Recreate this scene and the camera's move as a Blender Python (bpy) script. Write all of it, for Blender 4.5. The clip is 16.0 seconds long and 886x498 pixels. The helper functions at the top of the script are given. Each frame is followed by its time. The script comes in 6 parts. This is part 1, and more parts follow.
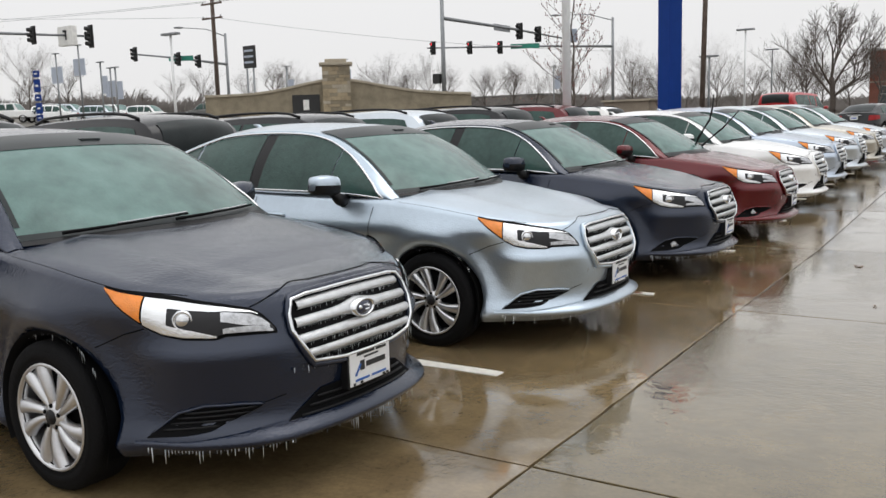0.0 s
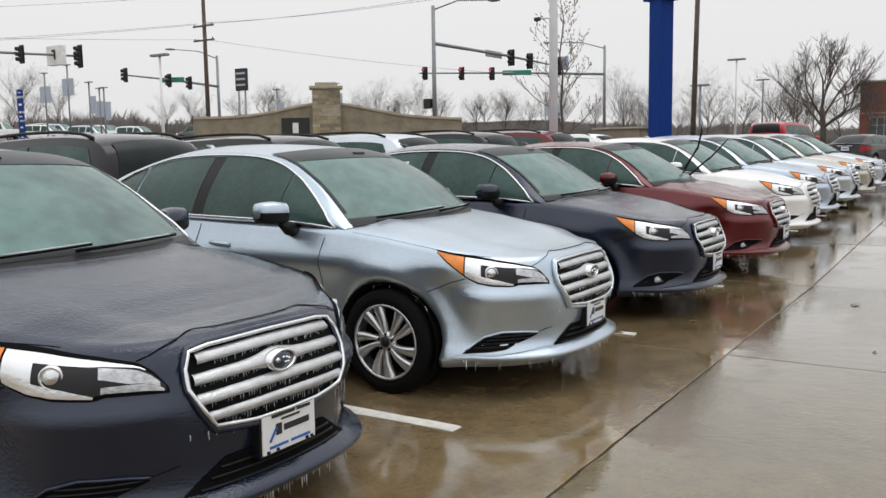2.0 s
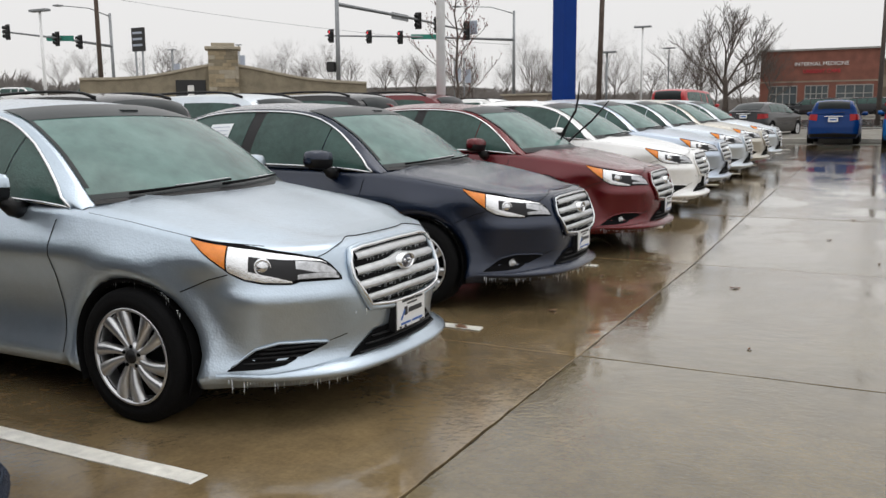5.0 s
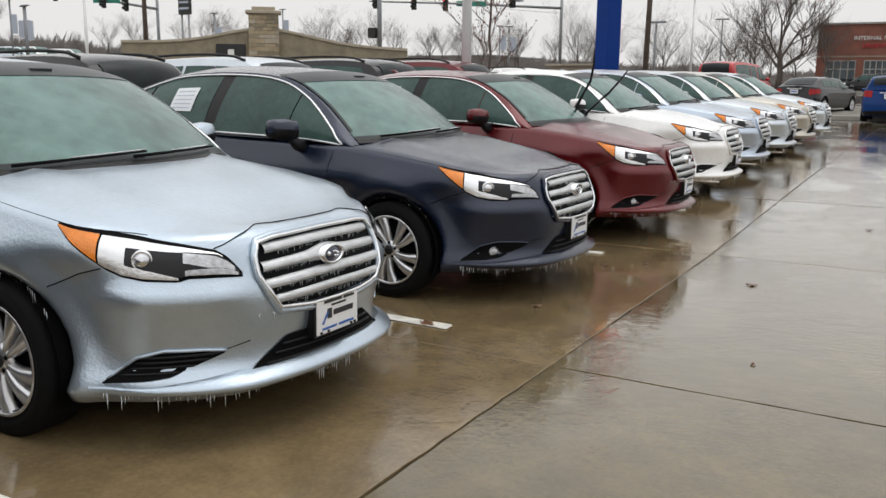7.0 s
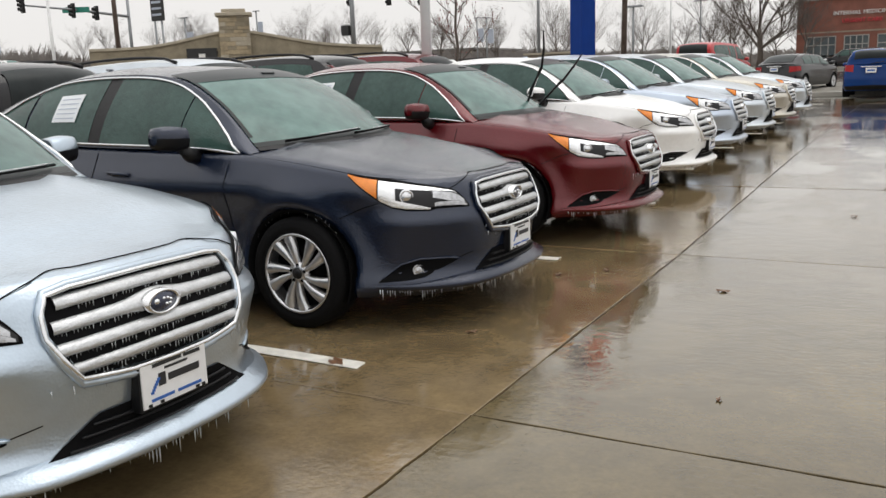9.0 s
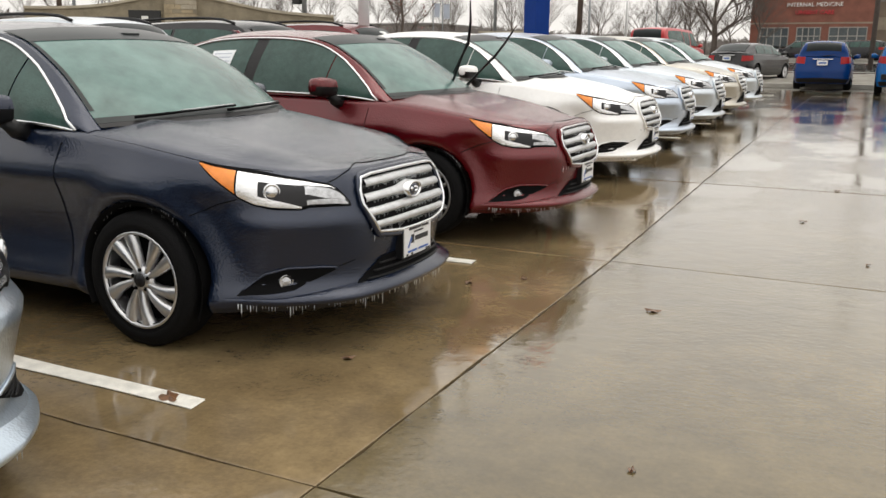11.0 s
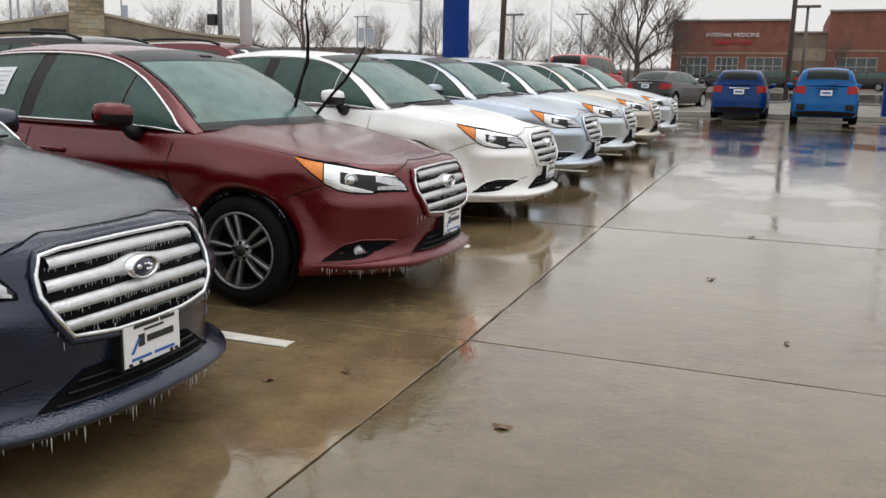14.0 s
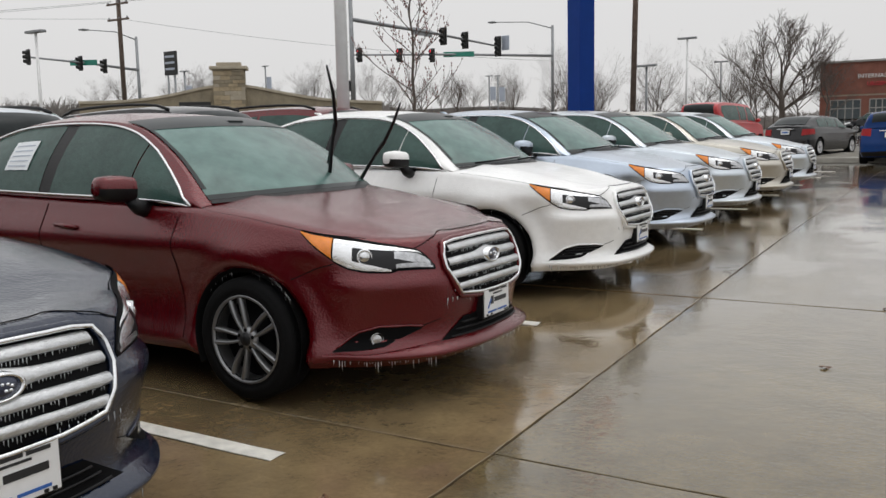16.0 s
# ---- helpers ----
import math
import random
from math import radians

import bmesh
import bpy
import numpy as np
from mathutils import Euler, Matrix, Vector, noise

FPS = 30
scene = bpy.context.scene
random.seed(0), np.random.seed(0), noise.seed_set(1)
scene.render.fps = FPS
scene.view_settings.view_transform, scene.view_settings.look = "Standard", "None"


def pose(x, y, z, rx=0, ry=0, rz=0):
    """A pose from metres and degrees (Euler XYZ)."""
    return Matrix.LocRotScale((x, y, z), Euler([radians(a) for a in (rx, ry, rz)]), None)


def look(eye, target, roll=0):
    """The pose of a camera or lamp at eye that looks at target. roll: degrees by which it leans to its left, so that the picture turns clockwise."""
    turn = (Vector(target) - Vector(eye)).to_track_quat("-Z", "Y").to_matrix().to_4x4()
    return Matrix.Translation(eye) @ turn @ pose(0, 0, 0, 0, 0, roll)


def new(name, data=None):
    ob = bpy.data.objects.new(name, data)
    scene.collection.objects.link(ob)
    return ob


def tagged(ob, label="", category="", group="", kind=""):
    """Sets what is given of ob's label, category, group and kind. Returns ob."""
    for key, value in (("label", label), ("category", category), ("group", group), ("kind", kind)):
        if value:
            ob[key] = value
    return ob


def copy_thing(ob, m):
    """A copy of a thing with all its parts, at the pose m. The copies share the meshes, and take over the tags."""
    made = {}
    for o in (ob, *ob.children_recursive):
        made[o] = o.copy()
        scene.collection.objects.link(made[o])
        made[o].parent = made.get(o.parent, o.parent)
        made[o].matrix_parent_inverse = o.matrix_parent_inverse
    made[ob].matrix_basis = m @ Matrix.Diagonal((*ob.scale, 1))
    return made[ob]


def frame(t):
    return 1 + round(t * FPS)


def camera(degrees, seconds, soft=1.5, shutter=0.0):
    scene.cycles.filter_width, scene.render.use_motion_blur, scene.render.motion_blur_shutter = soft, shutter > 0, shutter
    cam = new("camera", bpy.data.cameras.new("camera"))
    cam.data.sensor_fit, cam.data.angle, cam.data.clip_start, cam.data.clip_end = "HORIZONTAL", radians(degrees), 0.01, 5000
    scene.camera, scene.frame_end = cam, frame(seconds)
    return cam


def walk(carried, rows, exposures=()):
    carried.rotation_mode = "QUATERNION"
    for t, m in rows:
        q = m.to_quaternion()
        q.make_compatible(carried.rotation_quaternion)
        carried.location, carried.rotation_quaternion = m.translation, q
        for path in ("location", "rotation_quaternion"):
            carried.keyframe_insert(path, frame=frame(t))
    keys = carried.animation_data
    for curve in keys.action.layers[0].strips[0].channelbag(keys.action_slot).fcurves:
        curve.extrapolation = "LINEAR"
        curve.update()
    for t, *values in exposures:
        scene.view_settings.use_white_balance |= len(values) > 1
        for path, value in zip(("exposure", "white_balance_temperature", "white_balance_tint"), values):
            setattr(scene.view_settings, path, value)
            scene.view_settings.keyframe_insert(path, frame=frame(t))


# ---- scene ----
cam = camera(54.6, 16.0)
PATH = [
    (0, (1.677, -4.74, 1.501), (0.594, -3.083, 1.218), -1.7),
    (0.5, (1.654, -4.733, 1.491), (0.563, -3.076, 1.232), -2.3),
    (1, (1.659, -4.537, 1.489), (0.572, -2.877, 1.226), -3.0),
    (1.5, (1.646, -4.353, 1.478), (0.579, -2.681, 1.221), -2.4),
    (2, (1.545, -4.141, 1.485), (0.475, -2.466, 1.259), -0.9),
    (2.5, (1.537, -3.882, 1.461), (0.584, -2.134, 1.277), -1.2),
    (3, (1.582, -3.607, 1.454), (0.631, -1.856, 1.282), -1.4),
    (3.5, (1.566, -3.485, 1.461), (0.709, -1.696, 1.203), -1.8),
    (4, (1.575, -3.24, 1.444), (0.684, -1.476, 1.139), -0.8),
    (4.5, (1.532, -3.024, 1.435), (0.647, -1.255, 1.138), -0.6),
    (7, (1.634, -1.941, 1.423), (0.655, -0.239, 1.049), 0.6),
    (7.5, (1.585, -1.764, 1.412), (0.645, -0.033, 1.066), 1.1),
    (8, (1.566, -1.467, 1.426), (0.667, 0.295, 1.131), -1.4),
    (8.5, (1.601, -1.234, 1.412), (0.636, 0.48, 1.053), -1.9),
    (11, (1.499, -0.094, 1.381), (0.641, 1.658, 0.94), 0.4),
    (11.5, (1.471, 0.111, 1.391), (0.742, 1.923, 0.957), 1.1),
    (12, (1.459, 0.417, 1.386), (0.724, 2.236, 0.996), 1.5),
    (12.5, (1.468, 0.607, 1.373), (0.697, 2.417, 1.006), -0.2),
    (13, (1.435, 0.862, 1.372), (0.802, 2.72, 0.989), 1.7),
    (13.5, (1.444, 1.083, 1.366), (0.826, 2.941, 0.955), 0.6),
    (14, (1.496, 1.389, 1.37), (0.777, 3.216, 0.986), 1.1),
    (14.5, (1.49, 1.624, 1.352), (0.675, 3.426, 1.058), 0.1),
    (15, (1.475, 1.929, 1.355), (0.712, 3.764, 1.131), 0.9),
    (15.5, (1.621, 2.176, 1.375), (0.771, 3.973, 1.157), 1.5),
    (16, (1.681, 2.388, 1.371), (0.661, 4.089, 1.116), -1.2),
]
walk(cam, [(t, look(eye, target, roll)) for t, eye, target, roll in PATH],
     exposures=[(0, 0.1, 6500, 10), (2.0, 0.05, 6500, 10), (3.0, -0.15, 6500, 10), (3.5, -0.14, 6500, 10), (4.0, -0.10, 6500, 10), (4.5, 0.06, 6550, 10), (8.0, 0.06, 6600, 10), (9.5, 0.2, 6750, 10), (11.0, 0.33, 6950, 10), (12.0, 0.25, 6850, 10), (13.0, 0.07, 6700, 10), (14.5, 0.06, 6550, 10), (15.2, -0.02, 6550, 10), (16.0, -0.12, 6550, 10)])

# ---------- world and light: an overcast, drizzling winter day ----------
world = bpy.data.worlds.new("overcast")
scene.world = world
world.use_nodes = True
wn, wl = world.node_tree.nodes, world.node_tree.links
sky = wn.new("ShaderNodeTexSky")
sky.sky_type = "NISHITA"
sky.sun_disc = False
sky.sun_elevation, sky.sun_rotation = radians(55), radians(140)
coord = wn.new("ShaderNodeTexCoord")
sep = wn.new("ShaderNodeSeparateXYZ")
wl.new(coord.outputs["Generated"], sep.inputs[0])
ramp = wn.new("ShaderNodeValToRGB")
ramp.color_ramp.elements[0].position, ramp.color_ramp.elements[0].color = 0.0, (0.74, 0.735, 0.735, 1)
ramp.color_ramp.elements[1].position, ramp.color_ramp.elements[1].color = 1.0, (1.38, 1.40, 1.43, 1)
mid = ramp.color_ramp.elements.new(0.25)
mid.color = (0.83, 0.83, 0.835, 1)
high_sky = ramp.color_ramp.elements.new(0.5)
high_sky.color = (1.0, 1.01, 1.02, 1)
wl.new(sep.outputs["Z"], ramp.inputs[0])
grey = wn.new("ShaderNodeHueSaturation")
grey.inputs["Saturation"].default_value, grey.inputs["Value"].default_value = 0.25, 0.10
wl.new(sky.outputs[0], grey.inputs["Color"])
mix = wn.new("ShaderNodeMix")
mix.data_type = "RGBA"
mix.inputs["Factor"].default_value = 0.93
wl.new(grey.outputs[0], mix.inputs["A"])
wl.new(ramp.outputs[0], mix.inputs["B"])
wl.new(mix.outputs["Result"], wn["Background"].inputs[0])
wn["Background"].inputs[1].default_value = 1.03

sun_data = bpy.data.lights.new("sun", "SUN")
sun_data.energy, sun_data.angle, sun_data.color = 0.5, radians(40), (1.0, 0.97, 0.93)
sun = new("sun", sun_data)
sun.matrix_world = look((12, 20, 60), (0, 5, 0))


# ---------- materials ----------
def mat(name, colour, rough=0.5, metal=0.0, vary=0.12, scale=4.0, bump=0.0, bscale=60.0, coat=0.0, spec=0.5, second=None):
    """A Principled surface with blotches at one scale, grain at another, and fine relief."""
    m = bpy.data.materials.new(name)
    m.use_nodes = True
    n, l = m.node_tree.nodes, m.node_tree.links
    p = n["Principled BSDF"]
    tc = n.new("ShaderNodeTexCoord")
    p.inputs["Roughness"].default_value, p.inputs["Metallic"].default_value = rough, metal
    p.inputs["Coat Weight"].default_value, p.inputs["Coat Roughness"].default_value = coat, 0.06
    p.inputs["Specular IOR Level"].default_value = spec
    big, fine = n.new("ShaderNodeTexNoise"), n.new("ShaderNodeTexNoise")
    big.inputs["Scale"].default_value, fine.inputs["Scale"].default_value = scale, scale * 9
    big.inputs["Detail"].default_value = fine.inputs["Detail"].default_value = 4
    both = n.new("ShaderNodeMath")
    both.operation = "MULTIPLY_ADD"
    both.inputs[1].default_value = 0.45
    for t in (big, fine):
        l.new(tc.outputs["Object"], t.inputs["Vector"])
    l.new(fine.outputs["Fac"], both.inputs[0])
    l.new(big.outputs["Fac"], both.inputs[2])
    r = n.new("ShaderNodeValToRGB")
    c2 = second or [c * (1 - vary) for c in colour]
    c1 = colour if second else [min(1, c * (1 + vary)) for c in colour]
    r.color_ramp.elements[0].position, r.color_ramp.elements[0].color = 0.5, (*c2, 1)
    r.color_ramp.elements[1].position, r.color_ramp.elements[1].color = 0.95, (*c1, 1)
    l.new(both.outputs[0], r.inputs[0])
    l.new(r.outputs[0], p.inputs["Base Color"])
    if bump:
        b, t = n.new("ShaderNodeBump"), n.new("ShaderNodeTexNoise")
        t.inputs["Scale"].default_value, t.inputs["Detail"].default_value = bscale, 3
        b.inputs["Strength"].default_value, b.inputs["Distance"].default_value = bump, 0.01
        l.new(tc.outputs["Object"], t.inputs["Vector"])
        l.new(t.outputs["Fac"], b.inputs["Height"])
        l.new(b.outputs[0], p.inputs["Normal"])
    return m


def paint(name, colour, metal=0.5, rough=0.32, ice=0.24):
    """Car paint under a skin of clear ice: beads as relief, a rougher coat, and pale rime in thin streaks."""
    m = mat(name, colour, rough, metal, 0.06, 3.0, 0, coat=0.55)
    n, l = m.node_tree.nodes, m.node_tree.links
    p = n["Principled BSDF"]
    tc = [k for k in n if k.type == "TEX_COORD"][0]
    bead, wave = n.new("ShaderNodeTexVoronoi"), n.new("ShaderNodeTexNoise")
    bead.feature = "SMOOTH_F1"
    bead.inputs["Scale"].default_value, bead.inputs["Smoothness"].default_value = 95, 0.4
    wave.inputs["Scale"].default_value, wave.inputs["Detail"].default_value = 42, 3
    l.new(tc.outputs["Object"], bead.inputs["Vector"])
    l.new(tc.outputs["Object"], wave.inputs["Vector"])
    add = n.new("ShaderNodeMath")
    add.operation = "MULTIPLY_ADD"
    add.inputs[1].default_value = 0.9
    l.new(bead.outputs["Distance"], add.inputs[0])
    l.new(wave.outputs["Fac"], add.inputs[2])
    b = n.new("ShaderNodeBump")
    b.inputs["Strength"].default_value, b.inputs["Distance"].default_value = ice, 0.012
    l.new(add.outputs[0], b.inputs["Height"])
    l.new(b.outputs[0], p.inputs["Coat Normal"])
    under = n.new("ShaderNodeBump")
    under.inputs["Strength"].default_value, under.inputs["Distance"].default_value = ice * 0.32, 0.012
    l.new(add.outputs[0], under.inputs["Height"])
    l.new(under.outputs[0], p.inputs["Normal"])
    p.inputs["Coat Roughness"].default_value = 0.04
    return m


GRAPHITE = paint("graphite_paint", (0.008, 0.0155, 0.038), 0.3, 0.2)
SILVER = paint("ice_silver_paint", (0.485, 0.565, 0.645), 0.8, 0.28)
RED = paint("venetian_red_paint", (0.115, 0.0015, 0.005), 0.3, 0.22)
WHITE = paint("white_paint", (0.92, 0.92, 0.91), 0.0)
ICEBLUE = paint("pale_blue_paint", (0.50, 0.565, 0.66), 0.8, 0.32)
TAN = paint("tan_paint", (0.55, 0.52, 0.46), 0.8, 0.32)
PALE = paint("pale_silver_paint", (0.60, 0.65, 0.70), 0.8, 0.32)
BLUE = mat("royal_blue_paint", (0.002, 0.034, 0.16), 0.25, 0.0, 0.06, 3, 0.05, 90, spec=0.25)
SKYBLUE = mat("bright_blue_paint", (0.004, 0.10, 0.32), 0.25, 0.0, 0.06, 3, 0.05, 90, spec=0.25)
GREY = paint("grey_paint", (0.13, 0.13, 0.122), 0.5)
DARKGREY = mat("dark_paint", (0.010, 0.010, 0.012), 0.16, 0.0, 0.2, 3, 0.04, 60, coat=0.3, spec=0.35)
FIRE = paint("bright_red_paint", (0.45, 0.015, 0.02), 0.0)
BLACK = mat("black_plastic", (0.008, 0.008, 0.009), 0.4, spec=0.3, bump=0.15)
FILLER = mat("joint_dirt", (0.022, 0.016, 0.010), 0.6, 0.0, 0.3, 8)
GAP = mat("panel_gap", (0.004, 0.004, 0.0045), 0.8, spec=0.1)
RUBBER = mat("tyre_rubber", (0.006, 0.006, 0.0065), 0.75, spec=0.12, bump=0.4, bscale=120)
CHROME = mat("chrome", (0.78, 0.79, 0.80), 0.16, 1.0, 0.05, bump=0.12, bscale=90)
FROSTED = mat("frosted_chrome", (0.60, 0.61, 0.62), 0.36, 0.7, 0.12, 20, 0.35, 110)
ALLOY = mat("alloy_wheel", (0.60, 0.60, 0.61), 0.28, 0.92, 0.08, 8, 0.1, 80)
MACHINED = mat("machined_dark_alloy", (0.24, 0.24, 0.245), 0.3, 0.8, 0.1, 8, 0.1, 80)
ALLOYDARK = mat("dark_alloy", (0.05, 0.05, 0.052), 0.4, 0.5)
GLASS = mat("iced_glass", (0.150, 0.262, 0.238), 0.26, 0.0, 0.10, 0.9, 0.12, 60, coat=0.1, second=(0.050, 0.092, 0.084), spec=0.35)
SIDEGLASS = mat("iced_side_glass", (0.040, 0.078, 0.068), 0.22, 0.0, 0.28, 2.5, 0.25, 60, spec=0.3)
BAND = mat("dark_glass_band", (0.022, 0.027, 0.028), 0.3, 0.0, 0.2, spec=0.2)
AMBER = mat("amber_lens", (0.85, 0.25, 0.02), 0.2, 0.0, 0.1, 30, 0.3, 160, coat=0.6)
LAMP = mat("headlamp_reflector", (0.82, 0.83, 0.84), 0.16, 0.8, 0.05, 10, 0.15, 60, coat=0.6)
LAMPDARK = mat("headlamp_bezel", (0.012, 0.012, 0.014), 0.3, 0.0, coat=0.25, spec=0.25)
CLEAR = mat("clear_lamp_cover", (0.52, 0.53, 0.55), 0.14, 0.7, 0.22, 40, 0.3, 90, coat=0.8)
LENS = mat("projector_lens", (0.70, 0.71, 0.73), 0.12, 0.85, coat=1.0)
TAIL = mat("tail_lens", (0.30, 0.006, 0.008), 0.25, 0.0, coat=0.15, spec=0.25)
PLATE = mat("white_plate", (0.80, 0.80, 0.80), 0.4, 0.0, 0.05)
INK = mat("black_ink", (0.02, 0.02, 0.022), 0.5)
BLUEINK = mat("blue_ink", (0.03, 0.12, 0.42), 0.5)
BADGE = mat("dark_blue_enamel", (0.02, 0.03, 0.07), 0.15, 0.3, coat=1.0)
STRIPE = mat("worn_white_marking", (0.74, 0.72, 0.66), 0.35, 0.0, 0.2, 14, 0.2, 60)
PAPER = mat("window_sticker", (0.75, 0.78, 0.80), 0.5, 0.0, 0.04)
LEAF = mat("wet_dead_leaf", (0.14, 0.07, 0.035), 0.3, 0.0, 0.3, 30)
BARK = mat("wet_bark", (0.085, 0.066, 0.054), 0.7, 0.0, 0.3, 6)
# far twigs: base colour lightened to stand in for distance haze
TWIG = mat("haze_tinted_twigs", (0.21, 0.19, 0.175), 0.9, 0.0, 0.3, 0.3)
BUD = mat("red_buds", (0.16, 0.05, 0.04), 0.6)
STEEL = mat("galvanised_steel", (0.25, 0.26, 0.27), 0.45, 0.6, 0.15, 3)
WHITEPOLE = mat("white_pole_paint", (0.78, 0.78, 0.78), 0.4, 0.0, 0.06, 5)
DARKPOLE = mat("brown_pole_paint", (0.11, 0.09, 0.08), 0.5, 0.0, 0.2, 4)
WOODPOLE = mat("creosoted_wood", (0.12, 0.088, 0.070), 0.85, 0.0, 0.3, 4, 0.4, 30)
BLUESIGN = mat("blue_sign_panel", (0.003, 0.035, 0.21), 0.45, 0.0, 0.06, 2, spec=0.12)
SILVERSIGN = mat("silver_sign_panel", (0.42, 0.46, 0.54), 0.35, 0.3, 0.06, 2)
REDSIGN = mat("red_sign_panel", (0.55, 0.02, 0.05), 0.35, 0.0, 0.05)
SIGNAL = mat("signal_black", (0.018, 0.018, 0.018), 0.5)
GREENSIGN = mat("green_street_sign", (0.02, 0.22, 0.16), 0.4)
STONE = mat("buff_limestone", (0.36, 0.29, 0.19), 0.85, 0.0, 0.25, 1.5, 0.4, 12)
STONE2 = mat("grey_buff_limestone", (0.26, 0.22, 0.155), 0.85, 0.0, 0.25, 1.5, 0.4, 12)
CAP = mat("stone_coping", (0.40, 0.35, 0.27), 0.8, 0.0, 0.15, 2)
BRICK = mat("red_brick", (0.21, 0.082, 0.058), 0.85, 0.0, 0.2, 1.2, 0.3, 20)
TANSTONE = mat("tan_block", (0.27, 0.22, 0.17), 0.85, 0.0, 0.15, 1.0)
WINDOW = mat("far_window_glass", (0.06, 0.075, 0.08), 0.08, 0.0, 0.3, 0.6)
FRAME = mat("window_frame", (0.30, 0.29, 0.27), 0.5, 0.3)
LETTER = mat("white_letters", (0.80, 0.79, 0.76), 0.4)
REDLETTER = mat("red_letters", (0.62, 0.03, 0.05), 0.4)
ROOFING = mat("flat_roofing", (0.20, 0.19, 0.18), 0.9)
GRASS = mat("winter_grass", (0.13, 0.115, 0.085), 0.95, 0.0, 0.4, 2.5, 0.5, 30, second=(0.24, 0.23, 0.21))
KERB = mat("kerb_concrete", (0.36, 0.34, 0.30), 0.55, 0.0, 0.15, 3)
ICE = mat("clear_ice", (0.80, 0.83, 0.85), 0.08, 0.0, 0.05, coat=1.0)
ICE.node_tree.nodes["Principled BSDF"].inputs["Transmission Weight"].default_value = 0.6
ICE.node_tree.nodes["Principled BSDF"].inputs["IOR"].default_value = 1.31


def glow(name, colour, strength):
    m = bpy.data.materials.new(name)
    m.use_nodes = True
    p = m.node_tree.nodes["Principled BSDF"]
    p.inputs["Base Color"].default_value = (*colour, 1)
    p.inputs["Emission Color"].default_value, p.inputs["Emission Strength"].default_value = (*colour, 1), strength
    return m


REDLIGHT = glow("lit_red_signal", (0.9, 0.04, 0.06), 1.6)


def wet(name, dry, dark, pool):
    """Wet concrete: stains, a film of water that pools in shallow patches, and ripples of rain."""
    m = bpy.data.materials.new(name)
    m.use_nodes = True
    n, l = m.node_tree.nodes, m.node_tree.links
    p = n["Principled BSDF"]
    tc = n.new("ShaderNodeNewGeometry")

    def noise_tex(scale, detail=4, rough=0.55, stretch=None):
        t = n.new("ShaderNodeTexNoise")
        t.inputs["Scale"].default_value, t.inputs["Detail"].default_value, t.inputs["Roughness"].default_value = scale, detail, rough
        if stretch:
            mp = n.new("ShaderNodeMapping")
            mp.inputs["Scale"].default_value = stretch
            l.new(tc.outputs["Position"], mp.inputs["Vector"])
            l.new(mp.outputs[0], t.inputs["Vector"])
        else:
            l.new(tc.outputs["Position"], t.inputs["Vector"])
        return t

    def ramp_of(t, a, b, ca, cb):
        r = n.new("ShaderNodeValToRGB")
        r.color_ramp.elements[0].position, r.color_ramp.elements[0].color = a, ca
        r.color_ramp.elements[1].position, r.color_ramp.elements[1].color = b, cb
        l.new(t.outputs[0], r.inputs[0])
        return r
    stain = ramp_of(noise_tex(0.8, 6, 0.62), 0.32, 0.68, (*dark, 1), (*dry, 1))
    grain = ramp_of(noise_tex(38, 4, 0.7), 0.25, 0.75, (0.8, 0.8, 0.8, 1), (1.12, 1.12, 1.12, 1))
    mul = n.new("ShaderNodeMix")
    mul.data_type, mul.blend_type = "RGBA", "MULTIPLY"
    mul.inputs["Factor"].default_value = 1.0
    patches = ramp_of(noise_tex(4.5, 5, 0.65), 0.35, 0.65, (0.82, 0.82, 0.82, 1), (1.15, 1.14, 1.12, 1))
    mul0 = n.new("ShaderNodeMix")
    mul0.data_type, mul0.blend_type = "RGBA", "MULTIPLY"
    mul0.inputs["Factor"].default_value = 1.0
    l.new(stain.outputs[0], mul0.inputs["A"])
    l.new(patches.outputs[0], mul0.inputs["B"])
    l.new(mul0.outputs["Result"], mul.inputs["A"])
    l.new(grain.outputs[0], mul.inputs["B"])
    l.new(mul.outputs["Result"], p.inputs["Base Color"])
    pools = ramp_of(noise_tex(0.55, 5, 0.6, (1.0, 0.8, 1.0)), 0.50 - pool, 0.56 - pool, (0.0, 0, 0, 1), (1, 1, 1, 1))
    rr = n.new("ShaderNodeMapRange")
    rr.inputs["To Min"].default_value, rr.inputs["To Max"].default_value = 0.20, 0.06
    l.new(pools.outputs[0], rr.inputs["Value"])
    l.new(rr.outputs[0], p.inputs["Roughness"])
    p.inputs["Specular IOR Level"].default_value = 0.22
    p.inputs["IOR"].default_value = 1.5
    p.inputs["Coat Weight"].default_value, p.inputs["Coat IOR"].default_value, p.inputs["Coat Roughness"].default_value = 1.0, 1.33, 0.07
    rough_b, ripple = n.new("ShaderNodeBump"), n.new("ShaderNodeBump")
    fine, wave = noise_tex(30, 4, 0.6), noise_tex(7, 3, 0.5)
    inv = n.new("ShaderNodeMapRange")
    inv.inputs["To Min"].default_value, inv.inputs["To Max"].default_value = 0.34, 0.06
    l.new(pools.outputs[0], inv.inputs["Value"])
    l.new(inv.outputs[0], rough_b.inputs["Strength"])
    rough_b.inputs["Distance"].default_value = 0.006
    l.new(fine.outputs["Fac"], rough_b.inputs["Height"])
    ripple.inputs["Strength"].default_value, ripple.inputs["Distance"].default_value = 0.15, 0.012
    l.new(wave.outputs["Fac"], ripple.inputs["Height"])
    l.new(rough_b.outputs[0], ripple.inputs["Normal"])
